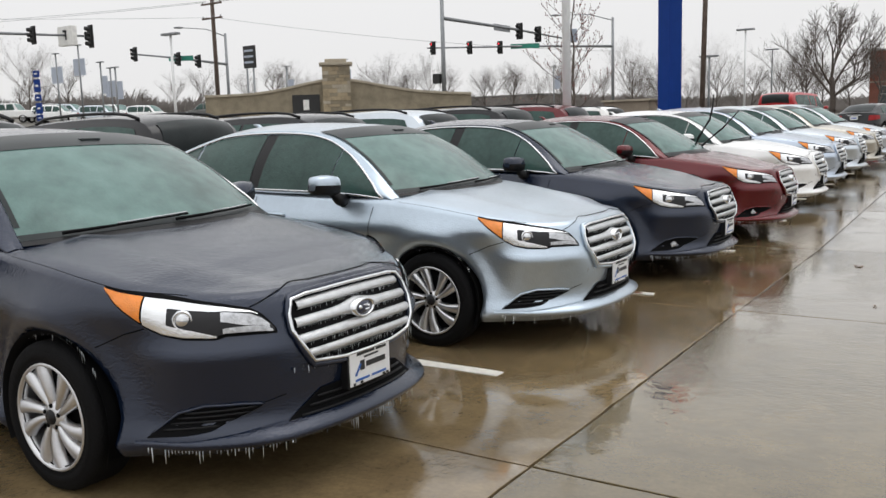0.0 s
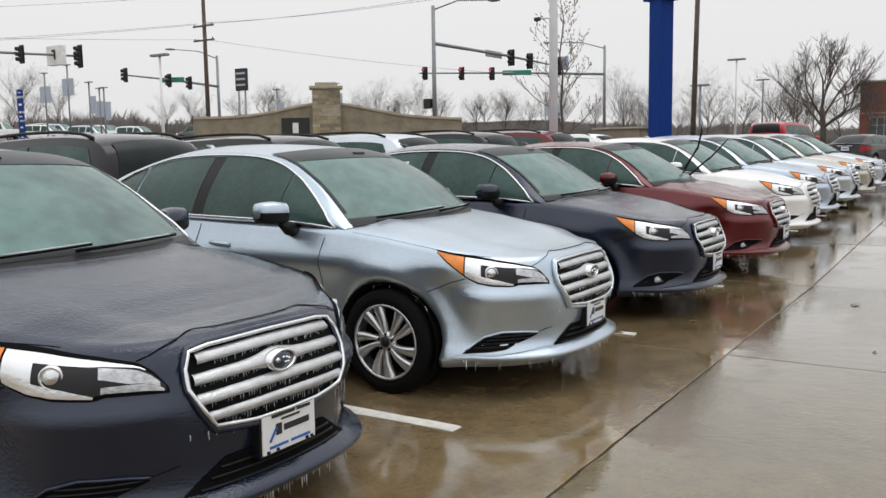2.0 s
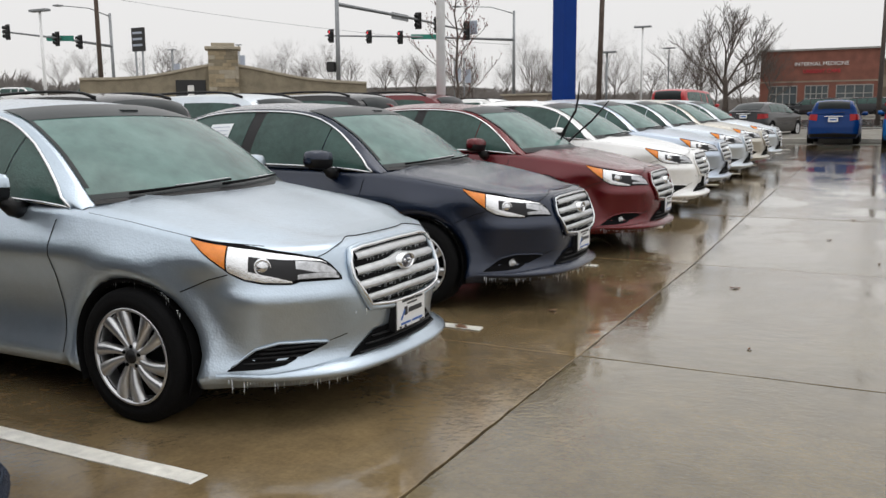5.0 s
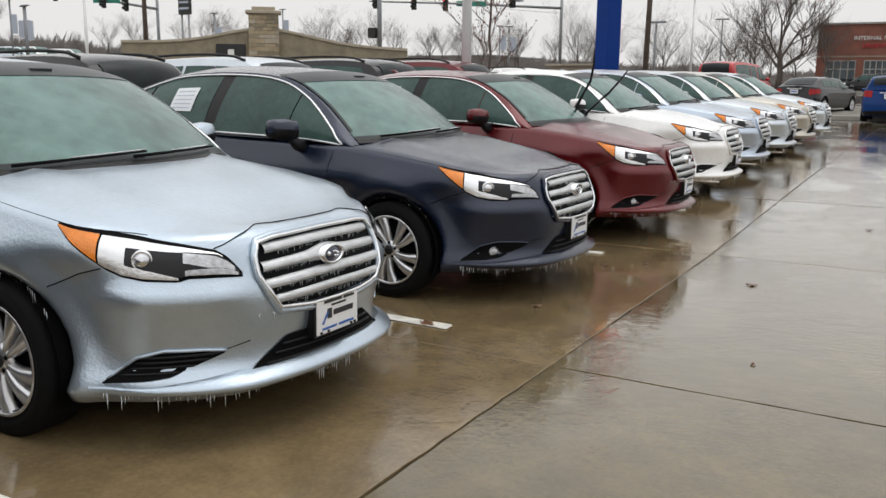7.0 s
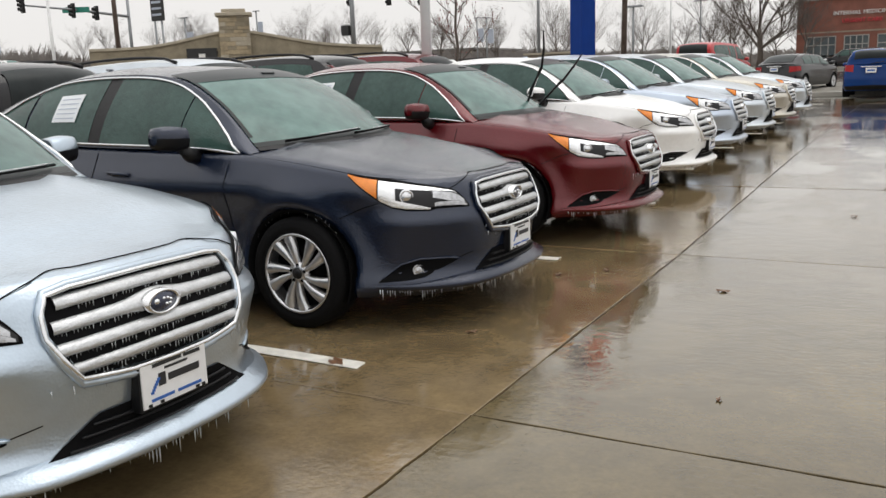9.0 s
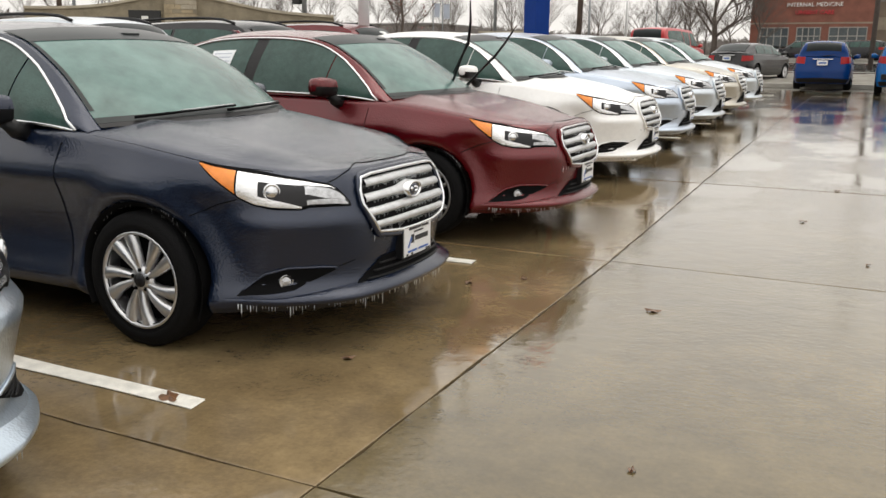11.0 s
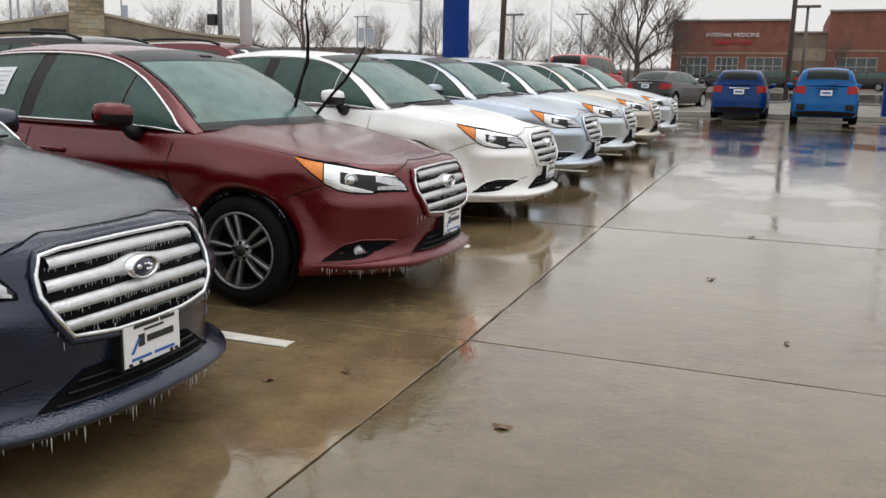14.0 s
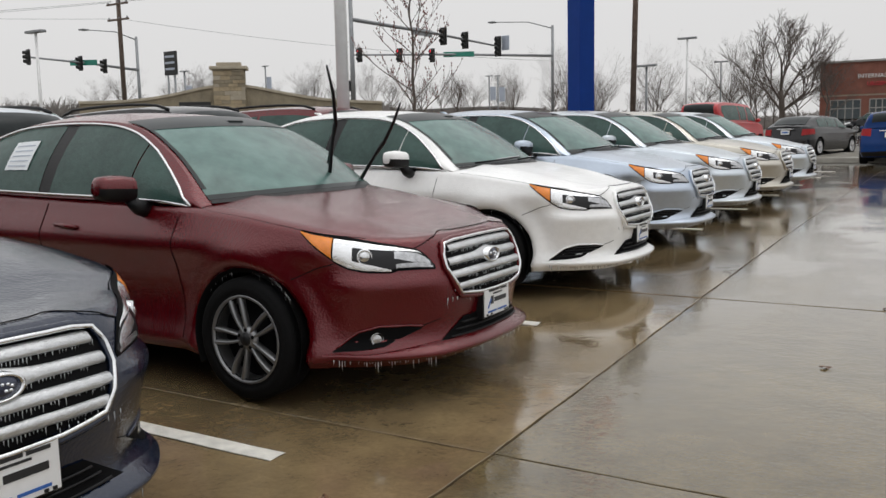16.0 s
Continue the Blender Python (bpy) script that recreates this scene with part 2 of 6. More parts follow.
    l.new(ripple.outputs[0], p.inputs["Normal"])
    l.new(ripple.outputs[0], p.inputs["Coat Normal"])
    return m


CONCRETE = wet("wet_tan_concrete", (0.270, 0.198, 0.106), (0.150, 0.107, 0.057), 0.06)
APRON = wet("wet_grey_concrete", (0.160, 0.124, 0.064), (0.102, 0.077, 0.038), 0.02)
ASPHALT = wet("wet_asphalt", (0.08, 0.078, 0.075), (0.05, 0.049, 0.047), 0.0)
EARTH = mat("far_ground", (0.14, 0.13, 0.11), 0.8, 0.0, 0.3, 0.1)


# ---------- helpers ----------
def lie(y, x=0.0):
    """The lot climbs gently away from its near end; past it the land also climbs to the west."""
    return float(np.interp(y, (5.58, 9.13, 12.68, 19.78, 33.98, 50, 115), (0.004, 0.088, 0.163, 0.248, 0.36, 0.70, 1.705))) + 0.05 * min(max(0.0, -x - 28), 60)


def mesh_of(name, verts, faces, material, smooth=True):
    me = bpy.data.meshes.new(name)
    me.from_pydata([tuple(v) for v in verts], [], [tuple(f) for f in faces])
    me.materials.append(material)
    if smooth:
        me.polygons.foreach_set("use_smooth", [True] * len(me.polygons))
    me.update()
    return me


def put(name, me, parent=None, label="", at=None):
    ob = new(name, me)
    if parent:
        ob.parent = parent
    if at is not None:
        ob.matrix_basis = at
    if label:
        tagged(ob, label)
    return ob


def part(name, bm, material, parent, label="", smooth=False):
    me = bpy.data.meshes.new(name)
    bm.to_mesh(me)
    bm.free()
    me.materials.append(material)
    if smooth:
        me.polygons.foreach_set("use_smooth", [True] * len(me.polygons))
    return put(name, me, parent, label)


def box(bm, x0, y0, z0, x1, y1, z1, bevel=0.0):
    r = bmesh.ops.create_cube(bm, size=1.0, matrix=Matrix.Translation(((x0 + x1) / 2, (y0 + y1) / 2, (z0 + z1) / 2)) @ Matrix.Diagonal((x1 - x0, y1 - y0, z1 - z0, 1)))
    if bevel:
        edges = list({e for v in r["verts"] for e in v.link_edges})
        bmesh.ops.bevel(bm, geom=edges, offset=bevel, segments=2, affect="EDGES", profile=0.6)
    return bm


def boxed(*args, **kw):
    return box(bmesh.new(), *args, **kw)


def tube_data(points, radii, sides=6, closed=False, cap=True):
    """Verts and faces of a tapered tube along points."""
    pts = [Vector(p) for p in points]
    n = len(pts)
    if not hasattr(radii, "__len__"):
        radii = [radii] * n
    vs, fs = [], []
    for i, p in enumerate(pts):
        a = pts[(i - 1) % n] if closed or i else p
        b = pts[(i + 1) % n] if closed or i < n - 1 else p
        d = (b - a).normalized() if (b - a).length > 1e-9 else Vector((0, 0, 1))
        u = d.cross(Vector((0, 0, 1)) if abs(d.z) < 0.9 else Vector((1, 0, 0))).normalized()
        w = d.cross(u)
        for k in range(sides):
            t = 2 * math.pi * k / sides
            vs.append(p + (u * math.cos(t) + w * math.sin(t)) * radii[i])
    for i in range(n if closed else n - 1):
        j = (i + 1) % n
        for k in range(sides):
            q = (k + 1) % sides
            fs.append((i * sides + k, i * sides + q, j * sides + q, j * sides + k))
    if cap and not closed:
        fs.append(tuple(range(sides - 1, -1, -1)))
        fs.append(tuple((n - 1) * sides + k for k in range(sides)))
    return vs, fs


def tube(name, points, radii, material, parent=None, sides=6, closed=False, label=""):
    vs, fs = tube_data(points, radii, sides, closed)
    return put(name, mesh_of(name, vs, fs, material), parent, label)


def joined(name, pieces, material, parent=None, label="", smooth=True):
    """One mesh out of several lists of verts and faces."""
    vs, fs = [], []
    for v, f in pieces:
        o = len(vs)
        vs += list(v)
        fs += [tuple(i + o for i in q) for q in f]
    return put(name, mesh_of(name, vs, fs, material, smooth), parent, label)


def spline(keys, n):
    """A smooth curve through keys of any dimension, n samples, spaced by key."""
    k = np.array(keys, float)
    if k.ndim == 1:
        k = k[:, None]
    ext = np.vstack([2 * k[0] - k[1], k, 2 * k[-1] - k[-2]])
    d = np.r_[0, np.cumsum(np.linalg.norm(np.diff(k, axis=0), axis=1))]
    out = []
    for s in np.linspace(0, d[-1], n):
        i = min(int(np.searchsorted(d, s, "right")) - 1, len(k) - 2)
        t = (s - d[i]) / max(d[i + 1] - d[i], 1e-9)
        p0, p1, p2, p3 = ext[i:i + 4]
        out.append(0.5 * (2 * p1 + (p2 - p0) * t + (2 * p0 - 5 * p1 + 4 * p2 - p3) * t * t + (3 * p1 - p0 - 3 * p2 + p3) * t ** 3))
    return np.array(out)


def lathe(profile, sides=32, axis="y"):
    """Verts and faces turned round an axis; profile of (radius, along)."""
    vs, fs = [], []
    for r, a in profile:
        for k in range(sides):
            t = 2 * math.pi * k / sides
            c, s = r * math.cos(t), r * math.sin(t)
            vs.append({"y": (c, a, s), "x": (a, c, s), "z": (c, s, a)}[axis])
    for i in range(len(profile) - 1):
        for k in range(sides):
            q = (k + 1) % sides
            fs.append((i * sides + k, i * sides + q, (i + 1) * sides + q, (i + 1) * sides + k))
    return vs, fs


# ---------- cars ----------
class Shell:
    """The outer skin of a car: a plan outline, a vertical profile and a greenhouse. x runs back from the nose at 0, the near side is -y."""

    def __init__(self, outline, shoulder, front_inset, side_inset, crown, cowl, deck, floor=0.20):
        self.line = spline(outline, 900)
        self.arc = np.r_[0, np.cumsum(np.linalg.norm(np.diff(self.line, axis=0), axis=1))]
        d = np.gradient(self.line, axis=0)
        self.normal = np.stack([-d[:, 1], d[:, 0]], 1)
        self.normal /= np.linalg.norm(self.normal, axis=1)[:, None]
        if self.normal[0, 0] < 0:
            self.normal *= -1
        self.shoulder, self.fi, self.si, self.crown, self.cowl, self.deck, self.floor = shoulder, front_inset, side_inset, crown, cowl, deck, floor
        self.corner, self.corner_span, self.flares = None, None, []

    def s_at_x(self, x):
        i = np.argmin(np.abs(self.line[: len(self.line) // 2 + 150, 0] - x))
        return self.arc[i]

    def s_at_y(self, y):
        i = np.argmin(np.abs(self.line[:300, 1] - y))
        return self.arc[i]

    def top(self, s):
        return float(np.interp(s, *zip(*self.shoulder)))

    def at(self, s, z, off=0.0):
        x, y = [np.interp(s, self.arc, self.line[:, k]) for k in (0, 1)]
        nx, ny = [np.interp(s, self.arc, self.normal[:, k]) for k in (0, 1)]
        q = math.hypot(nx, ny)
        nx, ny = nx / q, ny / q
        f = min(1, max(0, nx if x > -2 else -nx)) ** 1.5
        zf, inf = zip(*self.fi)
        zs, ins = zip(*self.si)
        front = np.interp(z, zf, inf)
        if self.corner:
            a, b, c, d = self.corner_span
            k = float(np.interp(s, (a, b, c, d), (0, 1, 1, 0)))
            k = k * k * (3 - 2 * k)
            cut = np.interp(z, *zip(*self.corner))
            inset = (1 - k) * (f * front + (1 - f) * np.interp(z, zs, ins)) + k * cut
        else:
            inset = f * front + (1 - f) * np.interp(z, zs, ins)
        for wx, wz, r, amount in self.flares:
            e = (math.hypot(x - wx, z - wz) - r) / (0.05 if math.hypot(x - wx, z - wz) < r else 0.085)
            inset -= amount * math.exp(-e * e)
        return (x - nx * (inset - off), min(0.0, y - ny * (inset - off)) if y < -1e-6 else 0.0, z)

    def patch(self, low, high, nu=24, nv=6, off=0.004, mirror=True):
        """A sheet on the skin between two curves of (s, z); with its mirror image."""
        s0, s1 = low[0][0], low[-1][0]
        vs, fs = [], []
        for i in range(nu + 1):
            s = s0 + (s1 - s0) * i / nu
            a, b = np.interp(s, *zip(*low)), np.interp(s, *zip(*high))
            for j in range(nv + 1):
                z = a + (b - a) * j / nv
                vs.append(self.at(s, z, off(s, z) if callable(off) else off))
        for i in range(nu):
            for j in range(nv):
                k = i * (nv + 1) + j
                fs.append((k, k + 1, k + nv + 2, k + nv + 1))
        if mirror:
            n = len(vs)
            vs += [(x, -y, z) for x, y, z in vs]
            fs += [tuple(n + i for i in reversed(f)) for f in fs]
        return vs, fs

    def trace(self, pts, off=0.004, step=8):
        """A fine line over the skin through (s, z) keys."""
        out = []
        for (s0, z0), (s1, z1) in zip(pts, pts[1:]):
            for i in range(step):
                t = i / step
                out.append(self.at(s0 + (s1 - s0) * t, z0 + (z1 - z0) * t, off))
        out.append(self.at(*pts[-1], off))
        return out


def flip(points):
    return [(x, -y, z) for x, y, z in points]


def pair(name, data, material, parent, label=""):
    """The same piece on the near and on the far side, each a part of its own."""
    joined(name, [data], material, parent, label)
    joined(name, [(flip(data[0]), [tuple(reversed(f)) for f in data[1]])], material, parent, label)


def body_mesh(sh, wheels, arch_r, hub_z, material, nu=170, nv=26, sill=None):
    """Sides, hood and deck as one skin, open at the wheel arches."""
    total = sh.arc[-1]
    vs, fs = [], []
    # closer stations round the nose
    us = np.r_[np.linspace(0, 1.3, 56), np.linspace(1.3, total, nu - 55)[1:]]
    for s in us:
        zt = sh.top(s)
        zb = sh.floor
        for j in range(nv + 1):
            vs.append(sh.at(s, zb + (zt - zb) * j / nv))
    row = nv + 1
    keep = []
    for i in range(len(us) - 1):
        for j in range(nv):
            k = i * row + j
            keep.append((k, k + row, k + row + 1, k + 1))
    inside = {}
    for i, v in enumerate(vs):
        for wx in wheels:
            if abs(v[1]) > 0.55 and math.hypot(v[0] - wx, v[2] - hub_z) < arch_r:
                inside[i] = wx
    keep = [f for f in keep if not all(i in inside for i in f)]
    used = {i for f in keep for i in f}
    for i, wx in inside.items():
        if i in used:
            x, y, z = vs[i]
            d = math.hypot(x - wx, z - hub_z)
            vs[i] = (wx + (x - wx) * arch_r / d, y, hub_z + (z - hub_z) * arch_r / d)
    n = len(vs)
    vs2 = vs + [(x, -y, z) for x, y, z in vs]
    fs = keep + [tuple(n + i for i in reversed(f)) for f in keep]
    # the top: hood, cowl and deck, in cross lines from shoulder to shoulder
    m = 17
    base = len(vs2)
    for i, s in enumerate(us):
        x, y, z = sh.at(s, sh.top(s))
        w = abs(y)
        for j in range(m):
            t = -1 + 2 * j / (m - 1)
            h = np.interp(x, *zip(*sorted(sh.crown)))
            lift = h * (1 - abs(t) ** 2.6) * min(1, w / 0.45) + 0.016 * math.exp(-((abs(t) - 0.66) / 0.075) ** 2) * min(1, max(0, w - 0.3) / 0.4)
            vs2.append((x, t * w, z + lift))
    for i in range(len(us) - 1):
        for j in range(m - 1):
            k = base + i * m + j
            fs.append((k, k + 1, k + m + 1, k + m))
    me = mesh_of("body", vs2, fs, material)
    bm = bmesh.new()
    bm.from_mesh(me)
    bmesh.ops.remove_doubles(bm, verts=bm.verts, dist=0.0015)
    bmesh.ops.delete(bm, geom=[v for v in bm.verts if not v.link_faces], context="VERTS")
    bmesh.ops.recalc_face_normals(bm, faces=bm.faces)
    bm.to_mesh(me)
    bm.free()
    return me


class House:
    """The greenhouse: belt, rail and centre lines, each of (x, y, z) keys on the near side, by the same parameter."""

    def __init__(self, belt, rail, centre, n=90):
        self.belt, self.rail, self.mid = spline(belt, n), spline(rail, n), spline(centre, n)
        self.n = n

    def along(self, line, p):
        return np.array([np.interp(p, np.linspace(0, 1, self.n), line[:, k]) for k in range(3)])

    def side(self, p, q, off=0.0):
        a, b = self.along(self.belt, p), self.along(self.rail, p)
        v = a + (b - a) * q
        v[1] -= 0.035 * math.sin(math.pi * q) + off
        v[2] += off * 0.3
        return tuple(v)

    def roof(self, p, t, off=0.0):
        a, c = self.along(self.rail, p), self.along(self.mid, p)
        k = 1 - abs(t) ** 2.3
        return (a[0] + (c[0] - a[0]) * k + off * 0.3 * (1 if p < 0.5 else -1), a[1] * abs(t) * (1 if t < 0 else -1), a[2] + (c[2] - a[2]) * k + off)

    def sheet(self, f, p0, p1, q0, q1, nu, nv, off=0.0, mirror=False):
        vs, fs = [], []
        for i in range(nu + 1):
            p = p0 + (p1 - p0) * i / nu
            a, b = (np.interp(p, *zip(*q0)) if hasattr(q0, "__len__") else q0), (np.interp(p, *zip(*q1)) if hasattr(q1, "__len__") else q1)
            for j in range(nv + 1):
                vs.append(f(p, a + (b - a) * j / nv, off))
        for i in range(nu):
            for j in range(nv):
                k = i * (nv + 1) + j
                fs.append((k, k + nv + 1, k + nv + 2, k + 1))
        if mirror:
            n = len(vs)
            vs += [(x, -y, z) for x, y, z in vs]
            fs += [tuple(n + i for i in reversed(g)) for g in fs]
        return vs, fs


def wheel(parent, x, y, hub, r_tyre, r_rim, rim_mat, sides, spokes=10, dark=False):
    """A tyre carrying an alloy rim with broad turned spokes; sides: -1 near, +1 far."""
    g = sides
    face = lambda data, m, name, parent_ob, label="": put(name, mesh_of(name, [(a, b * -g, c) for a, b, c in data[0]], data[1], m), parent_ob, label)

    def merged(lots):
        vv, ff = [], []
        for v, f in lots:
            o = len(vv)
            vv += list(v)
            ff += [tuple(i + o for i in q) for q in f]
        return vv, ff
    prof = [(r_rim - 0.02, -0.09), (r_rim, -0.10), (r_rim + 0.012, -0.107), (r_rim + 0.016, -0.104), (r_rim + 0.022, -0.110), (r_tyre - 0.045, -0.112), (r_tyre - 0.040, -0.108), (r_tyre - 0.030, -0.108), (r_tyre - 0.012, -0.098), (r_tyre - 0.002, -0.082), (r_tyre, -0.070), (r_tyre, 0.075), (r_tyre - 0.02, 0.10), (r_rim, 0.10)]
    tyre = face(lathe(prof, 40), RUBBER, "wheel", parent)
    tyre.matrix_basis = Matrix.Translation((x, y, hub))
    pieces = [lathe([(r_rim + 0.002, -0.104), (r_rim - 0.005, -0.110), (r_rim - 0.012, -0.104), (r_rim - 0.018, -0.07), (r_rim - 0.03, 0.02)], 40)]
    for k in range(spokes):
        odd = 0.15 if dark else 0.07
        t0 = 2 * math.pi * (k + 0.5) / spokes + (-odd if k % 2 else odd)
        vs, fs = [], []
        for i in range(8):
            q = i / 7
            r = 0.040 + (r_rim - 0.051) * q
            w = (0.008 + 0.006 * q) if dark else (0.013 + 0.024 * q ** 1.25)
            a = t0 + (0.0 if dark else 0.20 * q)
            if dark:
                a += (1 if k % 2 else -1) * 0.13 * (1 - q)
            y0 = -0.078 - 0.026 * math.sin(math.pi * (0.15 + 0.52 * q))
            for e, dy in ((-1, 0.035), (-0.86, 0.0), (0.1, -0.004), (0.8, 0.002), (1, 0.035)):
                vs.append((r * math.cos(a) - e * w * math.sin(a), y0 + dy, r * math.sin(a) + e * w * math.cos(a)))
        for i in range(7):
            for j in range(4):
                fs.append((i * 5 + j, i * 5 + j + 1, i * 5 + j + 6, i * 5 + j + 5))
        pieces.append((vs, fs))
    pieces.append(lathe([(0.070, -0.070), (0.066, -0.090), (0.034, -0.098)], 20))
    face(merged(pieces), rim_mat, "rim", tyre, "dark machined alloy rim with thin spokes" if dark else "silver alloy rim with broad turned spokes")
    face(lathe([(0.034, -0.096), (0.030, -0.106), (0.0, -0.108)], 16), BLACK, "hub_cap", tyre)
    for k in range(5):
        a = 2 * math.pi * k / 5 + 0.3
        v, f = lathe([(0.011, -0.086), (0.010, -0.099), (0.0, -0.099)], 6)
        face(([(p + 0.050 * math.cos(a), b, c + 0.050 * math.sin(a)) for p, b, c in v], f), GAP, "lug_nut", tyre)
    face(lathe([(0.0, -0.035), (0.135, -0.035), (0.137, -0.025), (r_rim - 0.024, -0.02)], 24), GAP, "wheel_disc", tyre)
    return tyre


def icicles(parent, anchors, seed, longest=0.05, thick=1.0):
    rnd = random.Random(seed)
    pieces = []
    for x, y, z in anchors:
        if rnd.random() < 0.3:
            continue
        h = longest * (0.25 + 0.75 * rnd.random() ** 2)
        r = (0.0026 + 0.0022 * rnd.random()) * thick
        pieces.append(tube_data([(x, y, z + 0.004), (x + rnd.uniform(-.002, .002), y, z - h * .6), (x, y, z - h)], [r, r * .75, r * .2], 4))
    ob = joined("icicle_fringe", pieces, ICE, parent, "fringe of small clear icicles")
    return tagged(ob, kind="stuff")


def sedan(colour, fog=False, dark_rim=False, wipers_up=False, sticker=False, detail=True, seed=1):
    """A mid-size sedan with chrome grille, iced glass and a dealer plate."""
    car = new("sedan")
    outline = [(0, 0), (-0.008, -0.2), (-0.04, -0.38), (-0.10, -0.53), (-0.21, -0.67), (-0.36, -0.785), (-0.56, -0.87), (-0.85, -0.91), (-1.2, -0.92), (-2.4, -0.92), (-3.7, -0.92), (-4.2, -0.89), (-4.5, -0.82), (-4.68, -0.68), (-4.77, -0.42), (-4.80, 0)]
    sh = Shell(outline, [], [(0.16, 0.14), (0.21, 0.075), (0.245, 0.03), (0.285, 0.02), (0.33, 0.048), (0.40, 0.044), (0.46, 0.030), (0.54, 0.016), (0.61, 0.010), (0.65, 0.022), (0.70, 0.045), (0.78, 0.08), (0.84, 0.12), (0.88, 0.19), (1.05, 0.10)],
               [(0.16, 0.12), (0.21, 0.070), (0.25, 0.040), (0.30, 0.056), (0.36, 0.078), (0.44, 0.090), (0.52, 0.087), (0.60, 0.073), (0.68, 0.048), (0.74, 0.020), (0.78, 0.003), (0.81, 0.0), (0.84, 0.008), (0.90, 0.034), (0.96, 0.062), (1.02, 0.085), (1.08, 0.10)],
               [(0.0, 0.0), (-0.25, 0.014), (-0.6, 0.045), (-1.0, 0.07), (-1.25, 0.085), (-1.5, 0.06), (-4.1, 0.04), (-4.8, 0.02)], -1.35, -4.2)
    S, Y = sh.s_at_x, sh.s_at_y
    end = sh.arc[-1]
    sh.shoulder = [(0, 0.848), (Y(-0.38), 0.850), (S(-0.21), 0.845), (S(-0.33), 0.852), (S(-0.5), 0.875), (S(-0.72), 0.915), (S(-1.0), 0.955), (S(-1.4), 0.995), (S(-2.4), 1.02), (S(-3.6), 1.05), (S(-4.3), 1.085), (end - 0.5, 1.08), (end, 1.07)]
    hub, R, rim = 0.325, 0.328, 0.234
    # the bumper's corners: a ledge under the lamp, a hollow face, and a shelf above the lip
    sh.corner = [(0.16, 0.13), (0.21, 0.075), (0.245, 0.034), (0.275, 0.020), (0.305, 0.040), (0.335, 0.070), (0.40, 0.062), (0.47, 0.046), (0.55, 0.026), (0.605, 0.010), (0.63, 0.008), (0.652, 0.022), (0.675, 0.042), (0.70, 0.052), (0.78, 0.072), (0.84, 0.108), (0.88, 0.15), (1.05, 0.10)]
    sh.corner_span = (Y(-0.40), Y(-0.56), S(-0.30), S(-0.60))
    sh.flares = [(-1.0, hub, 0.40, 0.045), (-3.76, hub, 0.40, 0.036)]
    body = put("body", body_mesh(sh, (-1.0, -3.76), 0.375, hub, colour), car)
    # wheel housings
    for wx in (-1.0, -3.76):
        for g in (-1, 1):
            pieces = []
            vs, fs = [], []
            for i in range(25):
                a = math.radians(-25 + 230 * i / 24)
                for yy, rr in ((0.905, 0.377), (0.885, 0.352), (0.55, 0.352)):
                    vs.append((wx + rr * math.cos(a), g * yy, hub + rr * math.sin(a)))
            for i in range(24):
                for j in range(2):
                    fs.append((i * 3 + j, i * 3 + j + 1, i * 3 + j + 4, i * 3 + j + 3))
            pieces.append((vs, fs))
            pieces.append(([(wx - .4, g * .56, 0.2), (wx + .4, g * .56, 0.2), (wx + .4, g * .56, .75), (wx - .4, g * .56, .75)], [(0, 1, 2, 3)]))
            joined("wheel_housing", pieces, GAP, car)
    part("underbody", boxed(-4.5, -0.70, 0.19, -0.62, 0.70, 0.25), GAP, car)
    for wx in (-1.0, -3.76):
        for g in (-1, 1):
            wheel(car, wx, g * 0.815, hub, R, rim, ALLOY if not dark_rim else MACHINED, g, 10, dark_rim)

    # greenhouse
    belt = [(-1.36, -0.80, 0.985), (-1.7, -0.838, 1.02), (-2.6, -0.842, 1.035), (-3.5, -0.835, 1.06), (-4.0, -0.80, 1.08), (-4.28, -0.74, 1.09)]
    rail = [(-1.36, -0.785, 1.008), (-1.76, -0.685, 1.315), (-2.22, -0.615, 1.480), (-3.05, -0.600, 1.490), (-3.65, -0.63, 1.365), (-4.26, -0.70, 1.12)]
    centre = [(-1.10, 0, 1.035), (-1.58, 0, 1.32), (-2.04, 0, 1.512), (-3.0, 0, 1.560), (-3.62, 0, 1.445), (-4.30, 0, 1.135)]
    ho = House(belt, rail, centre)
    P = lambda x: float(np.interp(-x, -ho.rail[:, 0], np.linspace(0, 1, ho.n)))
    vs, fs = ho.sheet(ho.side, 0, 1, 0, 1, 60, 8, 0, True)
    v2, f2 = ho.sheet(ho.roof, 0, 1, -1, 1, 60, 20)
    joined("cabin", [(vs, fs), (v2, f2)], colour, car)
    pw0, pw1 = 0.012, P(-2.20)
    joined("windscreen", [ho.sheet(ho.roof, pw0, pw1, -0.972, 0.972, 24, 26, 0.005)], GLASS, car, "windscreen misted over with grey-green ice")
    joined("shade_band", [ho.sheet(ho.roof, pw1 - 0.07, pw1, -0.972, 0.972, 4, 26, 0.008)], BAND, car)
    joined("cowl_panel", [ho.sheet(ho.roof, 0.0, 0.010, -0.97, 0.97, 3, 22, 0.008)], BLACK, car)
    joined("glass_border", [ho.sheet(ho.roof, 0.011, 0.024, -0.972, 0.972, 3, 26, 0.007), ho.sheet(ho.roof, 0.04, pw1, -0.972, -0.945, 20, 2, 0.007), ho.sheet(ho.roof, 0.04, pw1, 0.945, 0.972, 20, 2, 0.007)], BAND, car, "dark printed border of the windscreen")
    joined("rear_window", [ho.sheet(ho.roof, P(-3.55), 0.97, -0.9, 0.9, 14, 18, 0.005)], GLASS, car)
    # side glass: front door, rear door, quarter
    low = [(0.0, 0.05), (1.0, 0.05)]
